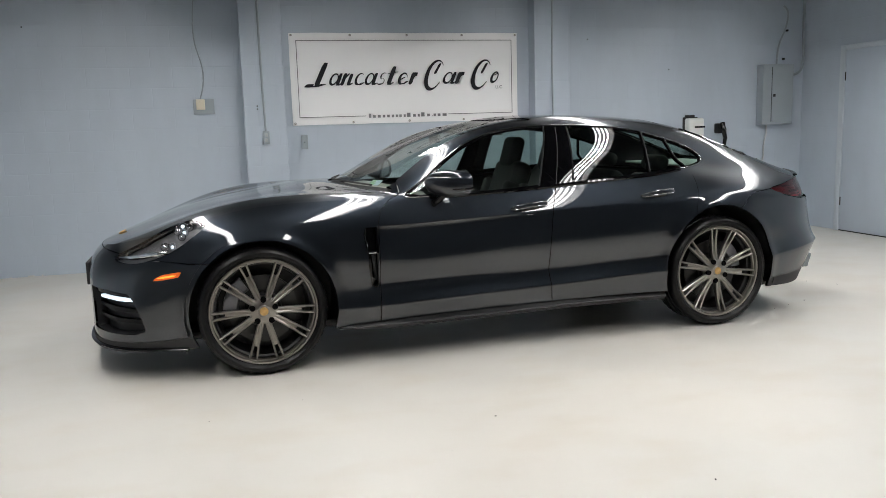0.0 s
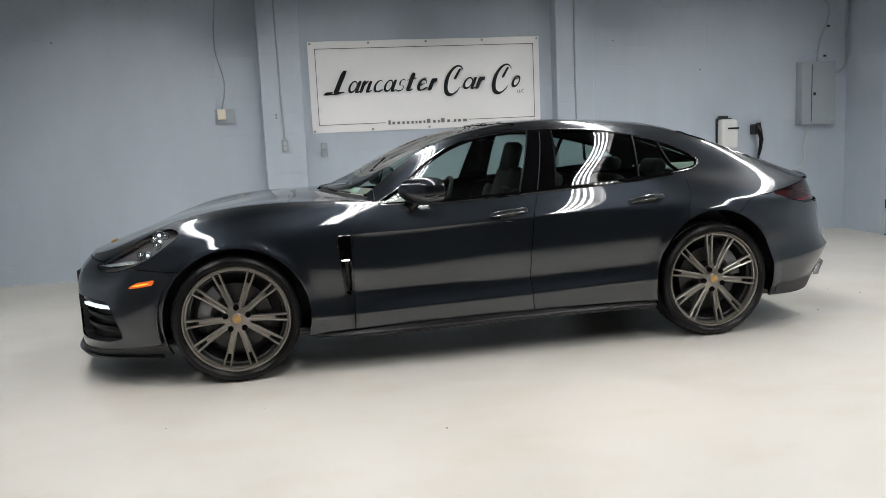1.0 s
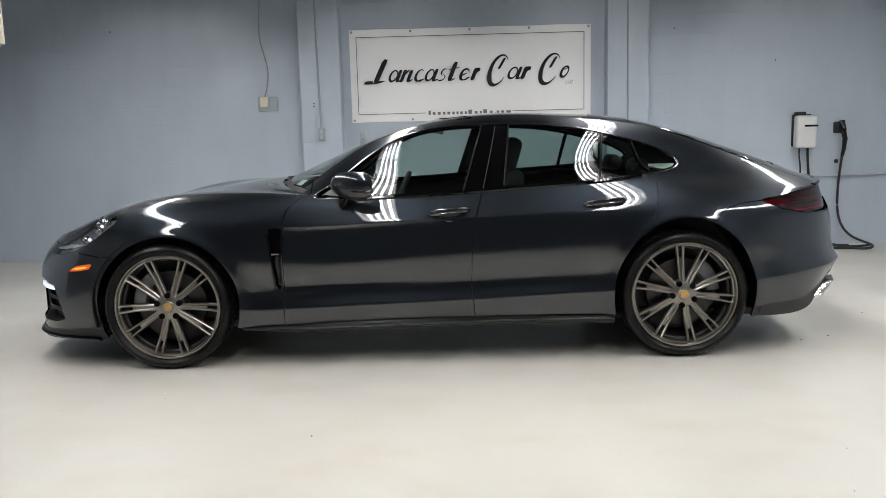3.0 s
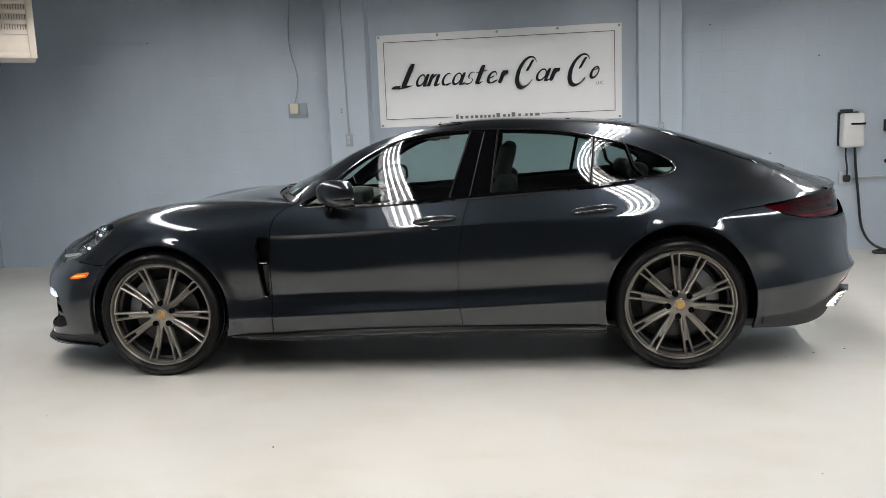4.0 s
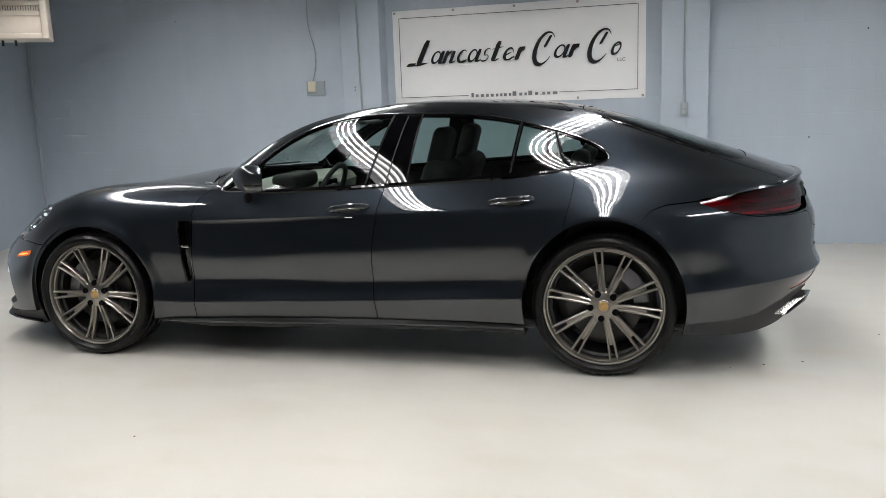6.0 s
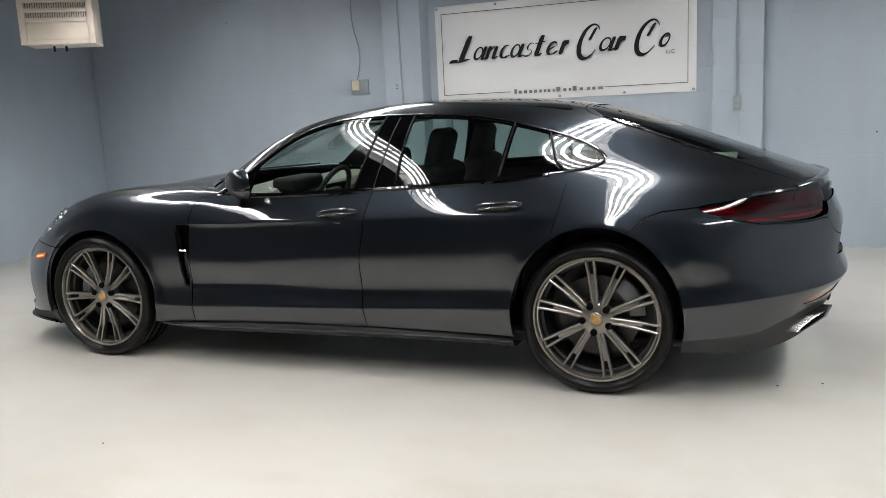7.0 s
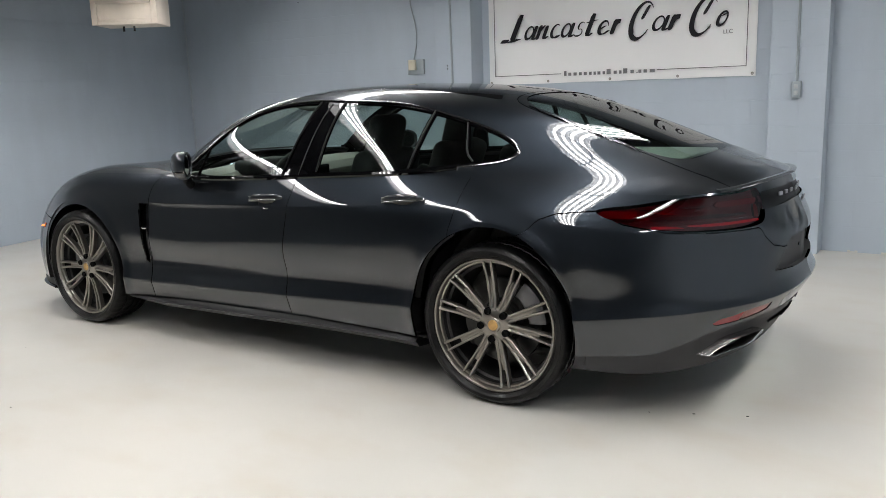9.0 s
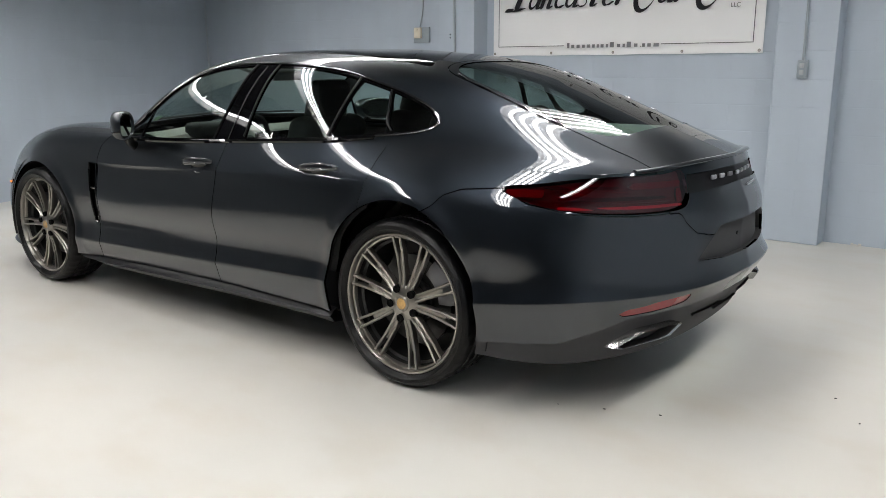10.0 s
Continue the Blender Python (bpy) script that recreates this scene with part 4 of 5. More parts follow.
part("plate_holder", boxed(-1.014, -0.990, -0.16, 0.16, 0.46, 0.60, 0.006), BLACK_PLASTIC, car, "empty black number plate holder")
panel("front_lip", lip_skin, BLACK_PLASTIC, lift=0.004, fold=0.02)
bm = bmesh.new()
lip_rows = low_rows(np.linspace(0, KNOT[3], 40))
lip = [(p[0, 0] + 0.004, -p[0, 1] - 0.002, 0.168 + 0.012 * min(1, i / 30)) for i, p in enumerate(lip_rows)]
tube(bm, lip[::-1] + [(x, -y, z) for x, y, z in lip[1:]], 0.016, 8, (1.6, 0.6))
part("lip_spoiler", bm, BLACK_GLOSS, car, "black front lip spoiler")
nose_top = front_skin.data[front_skin.data[:, 1] < 0.05]
badge_z = float(nose_top[np.abs(nose_top[:, 0] + 0.80).argmin(), 2]) + 0.002
bm = bmesh.new()
bmesh.ops.create_uvsphere(bm, u_segments=16, v_segments=8, radius=0.024, matrix=Matrix.Translation((-0.80, 0, badge_z)) @ Matrix.Rotation(radians(-25), 4, "Y") @ Matrix.Diagonal((1.1, 0.9, 0.25, 1)))
part("bonnet_badge", bm, GOLD, car, "small gold shield badge")

# vents behind the front wheels
for s in (-1, 1):
    vent = panel("side_vent", vent_skin, BLACK_GLOSS, (s,), -0.035, 0.0, None, "black side vent with gloss surround")
    bm = bmesh.new()
    ring = [side_point(x, z, s, 0.0) for x, z in VENT.outline]
    tube(bm, ring + ring[:1], 0.006, 6)
    part("vent_rim", bm, BLACK_GLOSS, vent)
    bm = bmesh.new()
    tube(bm, [side_point(0.61, 0.655, s, -0.004), side_point(0.655, 0.655, s, -0.004)], 0.006, 6)
    part("vent_blade", bm, CHROME, vent, "small chrome blade")
    bm = bmesh.new()
    blade = [side_point(x, z, s, -0.02) for x, z in ((0.64, 0.64), (0.645, 0.56), (0.65, 0.49))]
    tube(bm, blade, 0.014, 6, (0.5, 1))
    part("vent_flap", bm, BLACK_PLASTIC, vent)

# sills
for s in (-1, 1):
    bm = bmesh.new()
    rows = []
    for x in np.linspace(0.42, 2.55, 40):
        top = float(np.interp(x, [0.42, 0.85, 1.35, 1.85, 2.4, 2.56], [0.238, 0.252, 0.26, 0.27, 0.27, 0.262]))
        k = min(1.0, (x - 0.42) / 0.1, (2.56 - x) / 0.1 + 0.3)
        deep = 0.30 + 0.48 * min(1.0, (x - 0.42) / 0.35)
        rows.append([bm.verts.new((x, s * y, top - z * deep)) for y, z in ((0.90, -0.01), (0.925, 0.004), (0.931, 0.014), (0.938 + 0.02 * k, 0.026), (0.94 + 0.022 * k, 0.034), (0.934, 0.050), (0.925, 0.072), (0.86, 0.082), (0.78, 0.085))])
    for p, q in zip(rows, rows[1:]):
        for i in range(8):
            bm.faces.new((p[i], p[i + 1], q[i + 1], q[i]))
    bmesh.ops.recalc_face_normals(bm, faces=bm.faces)
    part("sill", bm, SILL, car, "black side sill blade")
    part("mud_flap", boxed(-0.44, -0.425, min(s * 0.62, s * 0.86), max(s * 0.62, s * 0.86), 0.155, 0.22, 0.004), BLACK_PLASTIC, car)

# door handles
for s in (-1, 1):
    for x, z in ((1.615, 0.868), (2.49, 0.902)):
        w, n = on_side(x, z)
        handle = new("door_handle")
        handle.parent = car
        handle.location = (x, s * w, z)
        tilt = 0.075
        bm = bmesh.new()
        pts = [(-0.118, 0.002, -0.118 * tilt - 0.004), (-0.10, 0.02, -0.10 * tilt), (-0.06, 0.034, -0.06 * tilt + 0.006), (0, 0.039, 0.009), (0.06, 0.037, 0.06 * tilt + 0.008), (0.10, 0.026, 0.1 * tilt + 0.004), (0.118, 0.006, 0.118 * tilt)]
        tube(bm, [(a, s * b, c) for a, b, c in pts], [0.006, 0.013, 0.0175, 0.0185, 0.0175, 0.015, 0.008], 12, (0.5, 1))
        part("grip", bm, PAINT, handle)
        for dz, r in ((-0.009, 0.0022), (0.014, 0.0012)):
            bm = bmesh.new()
            tube(bm, [(a, s * (b + 0.007), c + dz) for a, b, c in pts[1:-1]], r, 6)
            part("grip_strip", bm, DARK_CHROME, handle, "chrome handle strip")
        bm = bmesh.new()
        bmesh.ops.create_uvsphere(bm, u_segments=24, v_segments=12, radius=1, matrix=Matrix.Translation((0.005, s * 0.001, -0.016)) @ Matrix.Rotation(radians(-18 * s), 4, "X") @ Matrix.Diagonal((0.066, 0.012, 0.040, 1)))
        part("recess", bm, BLACK_GLOSS, handle)
        # the highlight along the cup's lower edge, modelled as a thin chrome arc
        bm = bmesh.new()
        tube(bm, [(0.005 + 0.055 * math.cos(a), s * (0.014 - 0.006 * abs(math.cos(a))), -0.016 + 0.036 * math.sin(a)) for a in np.linspace(math.pi * 1.1, math.pi * 1.9, 14)], 0.003, 6)
        part("rim_highlight", bm, DARK_CHROME, handle, "chrome arc drawn as the highlight on the handle cup")

# mirrors, their outer ends swept back
def swept(bm, s):
    for v in bm.verts:
        v.co.x += 1.15 * s * v.co.y


for s in (-1, 1):
    mirror = new("door_mirror")
    mirror.parent = car
    mirror.location = (1.07, s * 0.99, 1.035)
    mirror.scale = (0.66, 0.88, 1.04)
    bm = bmesh.new()
    rows = []
    for k, (x, r) in enumerate(((-0.115, 0.05), (-0.105, 0.42), (-0.08, 0.70), (-0.04, 0.92), (0.01, 1.0), (0.06, 0.99), (0.088, 0.95), (0.094, 0.90), (0.088, 0.84), (0.07, 0.82))):
        ring = []
        for i in range(28):
            a = 2 * math.pi * i / 28
            c, e = math.cos(a), math.sin(a)
            y = 0.108 * r * math.copysign(abs(c) ** 0.75, c)
            z = 0.073 * r * math.copysign(abs(e) ** 0.75, e) * (1 + 0.12 * c) + 0.10 * min(0, x) * -0.25
            ring.append(bm.verts.new((x, s * y, z)))
        rows.append(ring)
    for p, q in zip(rows, rows[1:]):
        for i in range(28):
            bm.faces.new((p[i], p[(i + 1) % 28], q[(i + 1) % 28], q[i]))
    bm.faces.new(rows[0])
    bmesh.ops.recalc_face_normals(bm, faces=bm.faces)
    swept(bm, s)
    part("housing", bm, PAINT, mirror, "rounded graphite mirror housing")
    bm = bmesh.new()
    bmesh.ops.create_circle(bm, cap_ends=True, segments=28, radius=1, matrix=Matrix.Translation((0.076, 0, 0)) @ Matrix.Diagonal((1, 0.094, 0.062, 1)) @ Matrix.Rotation(radians(90), 4, "Y"))
    swept(bm, s)
    part("mirror_glass", bm, MIRROR, mirror, "mirror glass")
    bm = bmesh.new()
    tube(bm, [(0.0, -s * 0.03, -0.055), (-0.03, -s * 0.06, -0.085), (-0.06, -s * 0.09, -0.105), (-0.075, -s * 0.115, -0.115)], [0.035, 0.032, 0.03, 0.034], 12, (1.0, 0.7))
    part("arm", bm, BLACK_GLOSS, mirror, "gloss black mirror arm")
    bm = bmesh.new()
    tube(bm, [(-0.10, s * 0.03, -0.022), (-0.05, s * 0.088, -0.028), (0.0, s * 0.109, -0.03), (0.085, s * 0.104, -0.026)], 0.006, 6)
    swept(bm, s)
    part("indicator_strip", bm, BLACK_GLOSS, mirror)

# wipers and cowl
for y0, y1 in ((-0.62, -0.02), (0.0, 0.58)):
    bm = bmesh.new()
    pts = []
    for k in np.linspace(0, 1, 8):
        y = y0 + (y1 - y0) * k
        pts.append((0.55 + 0.33 * abs(y) ** 1.6 + 0.02 * math.sin(3 * k), y, 1.035 - 0.02 * abs(y)))
    tube(bm, pts, 0.006, 6)
    part("wiper", bm, BLACK_PLASTIC, car)

# tail lamps, light strip, lettering plates
TAIL_FACE = low_skin.data[low_skin.data[:, 0] > 3.7]


def on_tail(y, z):
    """The pose of a small plate on the tail, level with the floor."""
    row = TAIL_FACE[np.hypot(TAIL_FACE[:, 1] - abs(y), TAIL_FACE[:, 2] - z).argmin()]
    return pose(row[0], y, 0, 0, 0, math.degrees(math.atan2(math.copysign(row[4], y), row[3])))


for s in (-1, 1):
    lamp = panel("tail_lamp", tail_skin, RED_DARK, (s,), -0.035, 0.0, None, "dark red wraparound tail lamp")
    panel("lens", tail_skin, RED_LENS, (s,), 0.001, 0.03, lamp, "glossy red lens")
    for za, zb, ua, ub, m in ((0.814, 0.825, 11.6, 12.93, RED_GLOW), (0.825, 0.882, 12.86, 12.93, RED_BRIGHT), (0.884, 0.908, 12.3, 12.93, RED_BRIGHT), (0.846, 0.862, 11.6, 12.74, RED_PALE), (0.868, 0.878, 11.5, 12.74, RED_BRIGHT), (0.888, 0.898, 11.4, 12.2, RED_PALE), (0.856, 0.884, 11.05, 11.45, RED_BRIGHT), (0.830, 0.839, 11.45, 12.78, RED_DARK)):
        bar = tail_skin.less(lambda d, za=za, zb=zb, ua=ua, ub=ub: np.maximum.reduce([za - d[:, 2], d[:, 2] - zb, (ua - d[:, 6]) * 0.2, (d[:, 6] - ub) * 0.2]))
        if bar.faces:
            panel("light_bar", bar, m, (s,), -0.008, 0.01, lamp)
both("luggage_lining", tail_skin, CABIN, lift=-0.055, fold=0.03)
panel("tail_strip", strip_skin, BLACK_SATIN, lift=-0.008)
for k in range(7):
    y = (k - 3) * 0.072
    part("letter_bar", boxed(-0.004, 0.005, -0.019, 0.019, 0.891, 0.909, 0.003, 1), LETTER, car, "small silver bar").matrix_basis = on_tail(y, 0.90)
part("script_bar", boxed(-0.002, 0.005, -0.08, 0.08, 0.836, 0.848, 0.003, 1), LETTER, car, "small silver bar").matrix_basis = on_tail(0.14, 0.842)
spoiler = []
for k in np.linspace(12.35, 14, 24):
    p = edge_low(knot_of(k))[0]
    spoiler.append((p[0] - 0.004, -p[1], p[2] + 0.002))
bm = bmesh.new()
tube(bm, spoiler + [(x, -y, z) for x, y, z in spoiler[-2::-1]], 0.012, 8, (1.6, 0.7))
part("rear_spoiler", bm, PAINT, car)
recess = panel("plate_recess", plate_skin, DIFFUSER, lift=-0.028, fold=0.0, label="empty dark number plate recess")
corners_used = len({i for g in plate_skin.faces for i in g})
v, f, n = skin_mesh(plate_skin, (-1,), 0.0, 0.03)
mesh_object("recess_wall", v, [g for g in f if min(g) >= corners_used], DIFFUSER, recess)
v, f, n = skin_mesh(plate_skin, (1,), 0.0, 0.03)
mesh_object("recess_wall", v, [g for g in f if min(g) >= corners_used], DIFFUSER, recess)
part("plate_bolt", lathe(bmesh.new(), [(0, 0), (0.008, 0), (0.008, 0.01)], 10), BLACK_GLOSS, recess).matrix_basis = pose(4.046, -0.05, 0.655, 0, 0, 90)
for s in (-1, 1):
    panel("reflector", reflector_skin, RED, (s,), -0.003, 0.01, None, "dull red bumper reflector")
panel("diffuser", diffuser_skin, DIFFUSER, lift=-0.004, fold=0.02)
for z in (0.345, 0.365, 0.385):
    [panel("diffuser_slat", diffuser_skin.less(lambda d, z=z: np.maximum(abs(d[:, 2] - z) - 0.004, 13.2 - d[:, 6])), BLACK_PLASTIC, (s,), lift=0.006, fold=0.01) for s in (-1, 1)]
for s in (-1, 1):
    tip = new("exhaust_tip")
    tip.parent = car
    corners = [(3.825, 0.73, 0.295), (3.84, 0.715, 0.312), (3.905, 0.665, 0.358), (3.935, 0.63, 0.368), (3.99, 0.49, 0.374), (3.99, 0.475, 0.364), (3.96, 0.515, 0.32), (3.93, 0.545, 0.305), (3.84, 0.70, 0.287)]
    bm = bmesh.new()
    mid_p = np.mean(corners, axis=0)
    rings = []
    for grow, back in ((0.95, 0.16), (0.98, 0.06), (0.98, 0.0), (0.94, -0.006), (0.86, 0.0)):
        rings.append([bm.verts.new((mid_p[0] + (x - mid_p[0]) * grow - back, s * (mid_p[1] + (y - mid_p[1]) * grow), mid_p[2] + (z - mid_p[2]) * grow)) for x, y, z in corners])
    for p, q in zip(rings, rings[1:]):
        for i in range(len(corners)):
            j = (i + 1) % len(corners)
            bm.faces.new((p[i], p[j], q[j], q[i]))
    bmesh.ops.recalc_face_normals(bm, faces=bm.faces)
    part("chrome_sleeve", bm, TIP_STEEL, tip, "polished chrome exhaust trim")
    bm = bmesh.new()
    rings = []
    for grow, back in ((0.86, 0.0), (0.80, 0.012), (0.78, 0.12)):
        rings.append([bm.verts.new((mid_p[0] + (x - mid_p[0]) * grow - back, s * (mid_p[1] + (y - mid_p[1]) * grow), mid_p[2] + (z - mid_p[2]) * grow)) for x, y, z in corners])
    for p, q in zip(rings, rings[1:]):
        for i in range(len(corners)):
            j = (i + 1) % len(corners)
            bm.faces.new((p[i], p[j], q[j], q[i]))
    bm.faces.new(rings[-1])
    bmesh.ops.recalc_face_normals(bm, faces=bm.faces)
    part("pipe_end", bm, BLACK_PLASTIC, tip)

# cabin
panel("headliner", roof_glass.joined(roof_rail.more(lambda d: d[:, 7] - 8.3)), CABIN_GREY, lift=-0.035, fold=0.0)
for s in (-1, 1):
    panel("door_lining", front_door.joined(rear_door).more(lambda d: d[:, 2] - 0.45), CABIN, (s,), -0.06, 0.05)


def rounded(bm, x0, x1, y0, y1, z0, z1, r, turn=0.0, about=(0, 0)):
    b = boxed(x0, x1, y0, y1, z0, z1, r, 3)
    if turn:
        bmesh.ops.rotate(b, verts=b.verts, cent=(about[0], 0, about[1]), matrix=Matrix.Rotation(radians(turn), 3, "Y"))
    me = bpy.data.meshes.new("piece")
    b.to_mesh(me)
    b.free()
    bm.from_mesh(me)
    bpy.data.meshes.remove(me)
    return bm


def seat(x, y, rear=False):
    ob = new("seat")
    ob.parent = car
    ob.location = (x, y, 0)
    part("cushion", rounded(bmesh.new(), -0.28, 0.26, -0.25, 0.25, 0.40, 0.56, 0.05), CABIN, ob)
    lean = 20 if not rear else 26
    part("backrest", rounded(bmesh.new(), 0.20, 0.34, -0.245, 0.245, 0.50, 1.04 if rear else 1.12, 0.055, lean, (0.26, 0.5)), CABIN, ob)
    part("bolster", rounded(bmesh.new(), 0.15, 0.30, -0.26, -0.19, 0.52, 0.95, 0.03, lean, (0.26, 0.5)), CABIN, ob)
    part("bolster", rounded(bmesh.new(), 0.15, 0.30, 0.19, 0.26, 0.52, 0.95, 0.03, lean, (0.26, 0.5)), CABIN, ob)
    part("headrest", rounded(bmesh.new(), 0.22, 0.32, -0.13, 0.13, 1.06, 1.30 if not rear else 1.17, 0.045, lean - 4, (0.26, 0.5)), CABIN, ob)
    return ob


for y in (-0.38, 0.38):
    seat(1.55, y)
    seat(2.30, y * 0.97, True)
bm = bmesh.new()
rows = []
for y in np.linspace(-0.74, 0.74, 20):
    lift = 0.035 * math.exp(-((y + 0.38) / 0.2) ** 2)
    rows.append([bm.verts.new((x - 0.10 * abs(y), y, z)) for x, z in ((0.70, 0.90), (0.80, 0.955), (0.98, 0.965 + lift), (1.10, 0.945 + lift), (1.14, 0.90), (1.12, 0.80), (1.14, 0.70), (1.05, 0.55))])
for p, q in zip(rows, rows[1:]):
    for i in range(7):
        bm.faces.new((p[i], p[i + 1], q[i + 1], q[i]))
bmesh.ops.recalc_face_normals(bm, faces=bm.faces)
dash = part("dashboard", bm, DASH, car, "grey-beige leather dashboard")
part("instrument_binnacle", rounded(bmesh.new(), 1.0, 1.16, -0.56, -0.20, 0.93, 1.02, 0.03), CABIN, dash)
part("centre_screen", rounded(bmesh.new(), 1.125, 1.15, -0.14, 0.14, 0.84, 0.94, 0.008), BLACK_GLOSS, dash)
wheel_ob = new("steering_wheel")
wheel_ob.parent = car
wheel_ob.matrix_basis = pose(1.30, -0.38, 0.90, 0, -64, 0)
bm = bmesh.new()
tube(bm, [(0.18 * math.cos(a), 0.18 * math.sin(a), 0) for a in np.linspace(0, 2 * math.pi, 40)], 0.016, 8)
part("rim", bm, CABIN, wheel_ob)
bm = bmesh.new()
rounded(bm, -0.06, 0.05, -0.075, 0.075, -0.03, 0.02, 0.02)
for a in (90, 270, 180):
    c, e = math.cos(radians(a)), math.sin(radians(a))
    tube(bm, [(0, 0, -0.01), (0.18 * c, 0.18 * e, 0)], 0.016, 6)
part("spokes", bm, CABIN, wheel_ob)
part("column", tube(bmesh.new(), [(0, 0, -0.02), (0, 0, -0.2)], 0.05, 12), CABIN, wheel_ob)
part("centre_console", rounded(bmesh.new(), 1.05, 2.6, -0.11, 0.11, 0.35, 0.66, 0.03), CABIN, car)
part("parcel_shelf", rounded(bmesh.new(), 3.02, 3.55, -0.46, 0.46, 1.025, 1.042, 0.008), PARCEL, car, "pale parcel shelf")
part("cabin_mirror", rounded(bmesh.new(), 1.27, 1.30, -0.11, 0.11, 1.25, 1.31, 0.012), BLACK_PLASTIC, car)
for y in (-0.36, 0.36):
    part("sun_visor", rounded(bmesh.new(), 1.42, 1.60, y - 0.16, y + 0.16, 1.315, 1.335, 0.008, 12, (1.5, 1.32)), CABIN_GREY, car)
STICKERS = ((GREEN_STICKER, 0.722, 0.53), (BLUE_STICKER, 0.745, 0.608))
screen = windscreen.data[sorted({i for f in windscreen.faces for i in f})]
for m, x, y in STICKERS:
    row = screen[np.hypot(screen[:, 0] - x, screen[:, 1] - y).argmin()]
    n = Vector((row[3], -row[4], row[5])).normalized()
    ob = part("windscreen_sticker", boxed(-0.030, 0.030, -0.026, 0.026, 0, 0.0008), m, car, "small printed inspection sticker", False)
    ob.matrix_basis = Matrix.Translation(Vector((row[0], -row[1], row[2])) - n * 0.008) @ n.to_track_quat("Z", "Y").to_matrix().to_4x4()

# ---- things on the walls ----
BANNER_Y = WALL_Y - 0.012


def cord(name, pts, radius, mat, label, category="cable", steps=6):
    """A smooth round cord or pipe through the points."""
    p = np.array(pts, float)
    t = np.r_[0, np.cumsum(np.linalg.norm(np.diff(p, axis=0), axis=1))]
    line = spline(t, p)(np.linspace(0, t[-1], (len(pts) - 1) * steps + 1))
    ob = part(name, tube(bmesh.new(), line.tolist(), radius, 8), mat)
    return tagged(ob, label, category)


# banner with eyelets, border and print
banner = new("banner")
bx0, bx1, bz0, bz1 = 0.565, 3.082, 1.413, 2.366
bm = bmesh.new()
cols, rws = 48, 20
grid = []
for i in range(cols + 1):
    col = []
    for j in range(rws + 1):
        u, v = i / cols, j / rws
        x, z = bx0 + (bx1 - bx0) * u, bz0 + (bz1 - bz0) * v
        sag = 0.006 * math.sin(u * math.pi * 4) ** 2 * (1 - abs(2 * v - 1))
        crease = 0.007 * math.exp(-(((u - 1) * 2.2 + (1 - v) * 1.0) / 0.05) ** 2) * max(0, u - 0.72) * 3
        crease += 0.006 * math.exp(-((v - 0.88 - 0.10 * (u - 0.7)) / 0.03) ** 2) * max(0, 1 - abs(u - 0.75) * 3)
        crease += 0.006 * math.exp(-((u * 2.4 - (1 - v) * 1.1) / 0.05) ** 2) * max(0, 0.25 - u) * 3
        col.append(bm.verts.new((x, BANNER_Y - sag - crease, z + (0.004 * math.sin(u * math.pi * 4) ** 2 if j in (0, rws) else 0))))
    grid.append(col)
for i in range(cols):
    for j in range(rws):
        bm.faces.new((grid[i][j], grid[i + 1][j], grid[i + 1][j + 1], grid[i][j + 1]))
sheet = part("sheet", bm, BANNER, banner)
FRONT = BANNER_Y - 0.020


def plate(name, x0, x1, z0, z1, mat, parent, y=FRONT, depth=0.002, shear=0.0):
    bm = bmesh.new()
    vs = [bm.verts.new((x + shear * (z - z0), yy, z)) for yy in (y, y + depth) for x, z in ((x0, z0), (x1, z0), (x1, z1), (x0, z1))]
    for f in ((0, 1, 2, 3), (7, 6, 5, 4), (0, 4, 5, 1), (1, 5, 6, 2), (2, 6, 7, 3), (3, 7, 4, 0)):
        bm.faces.new([vs[i] for i in f])
    bmesh.ops.recalc_face_normals(bm, faces=bm.faces)
    return part(name, bm, mat, parent, "", False)


fx0, fx1, fz0, fz1 = 0.636, 3.012, 1.494, 2.292
plate("border_line", fx0, fx1, fz1 - 0.006, fz1, INK_GREY, banner)
plate("border_line", fx0, fx0 + 0.006, fz0, fz1 - 0.006, INK_GREY, banner)
plate("border_line", fx1 - 0.006, fx1, fz0, fz1 - 0.006, INK_GREY, banner)
plate("border_line", fx0 + 0.006, 1.345, fz0, fz0 + 0.006, INK_GREY, banner)
plate("border_line", 2.26, fx1 - 0.006, fz0, fz0 + 0.006, INK_GREY, banner)


LAYERS = [0.0]


def ink_layer():
    """The next of five thin ink layers, so that crossing strokes never share a plane."""
    LAYERS[0] = (LAYERS[0] + 0.0004) % 0.002
    return FRONT - LAYERS[0]


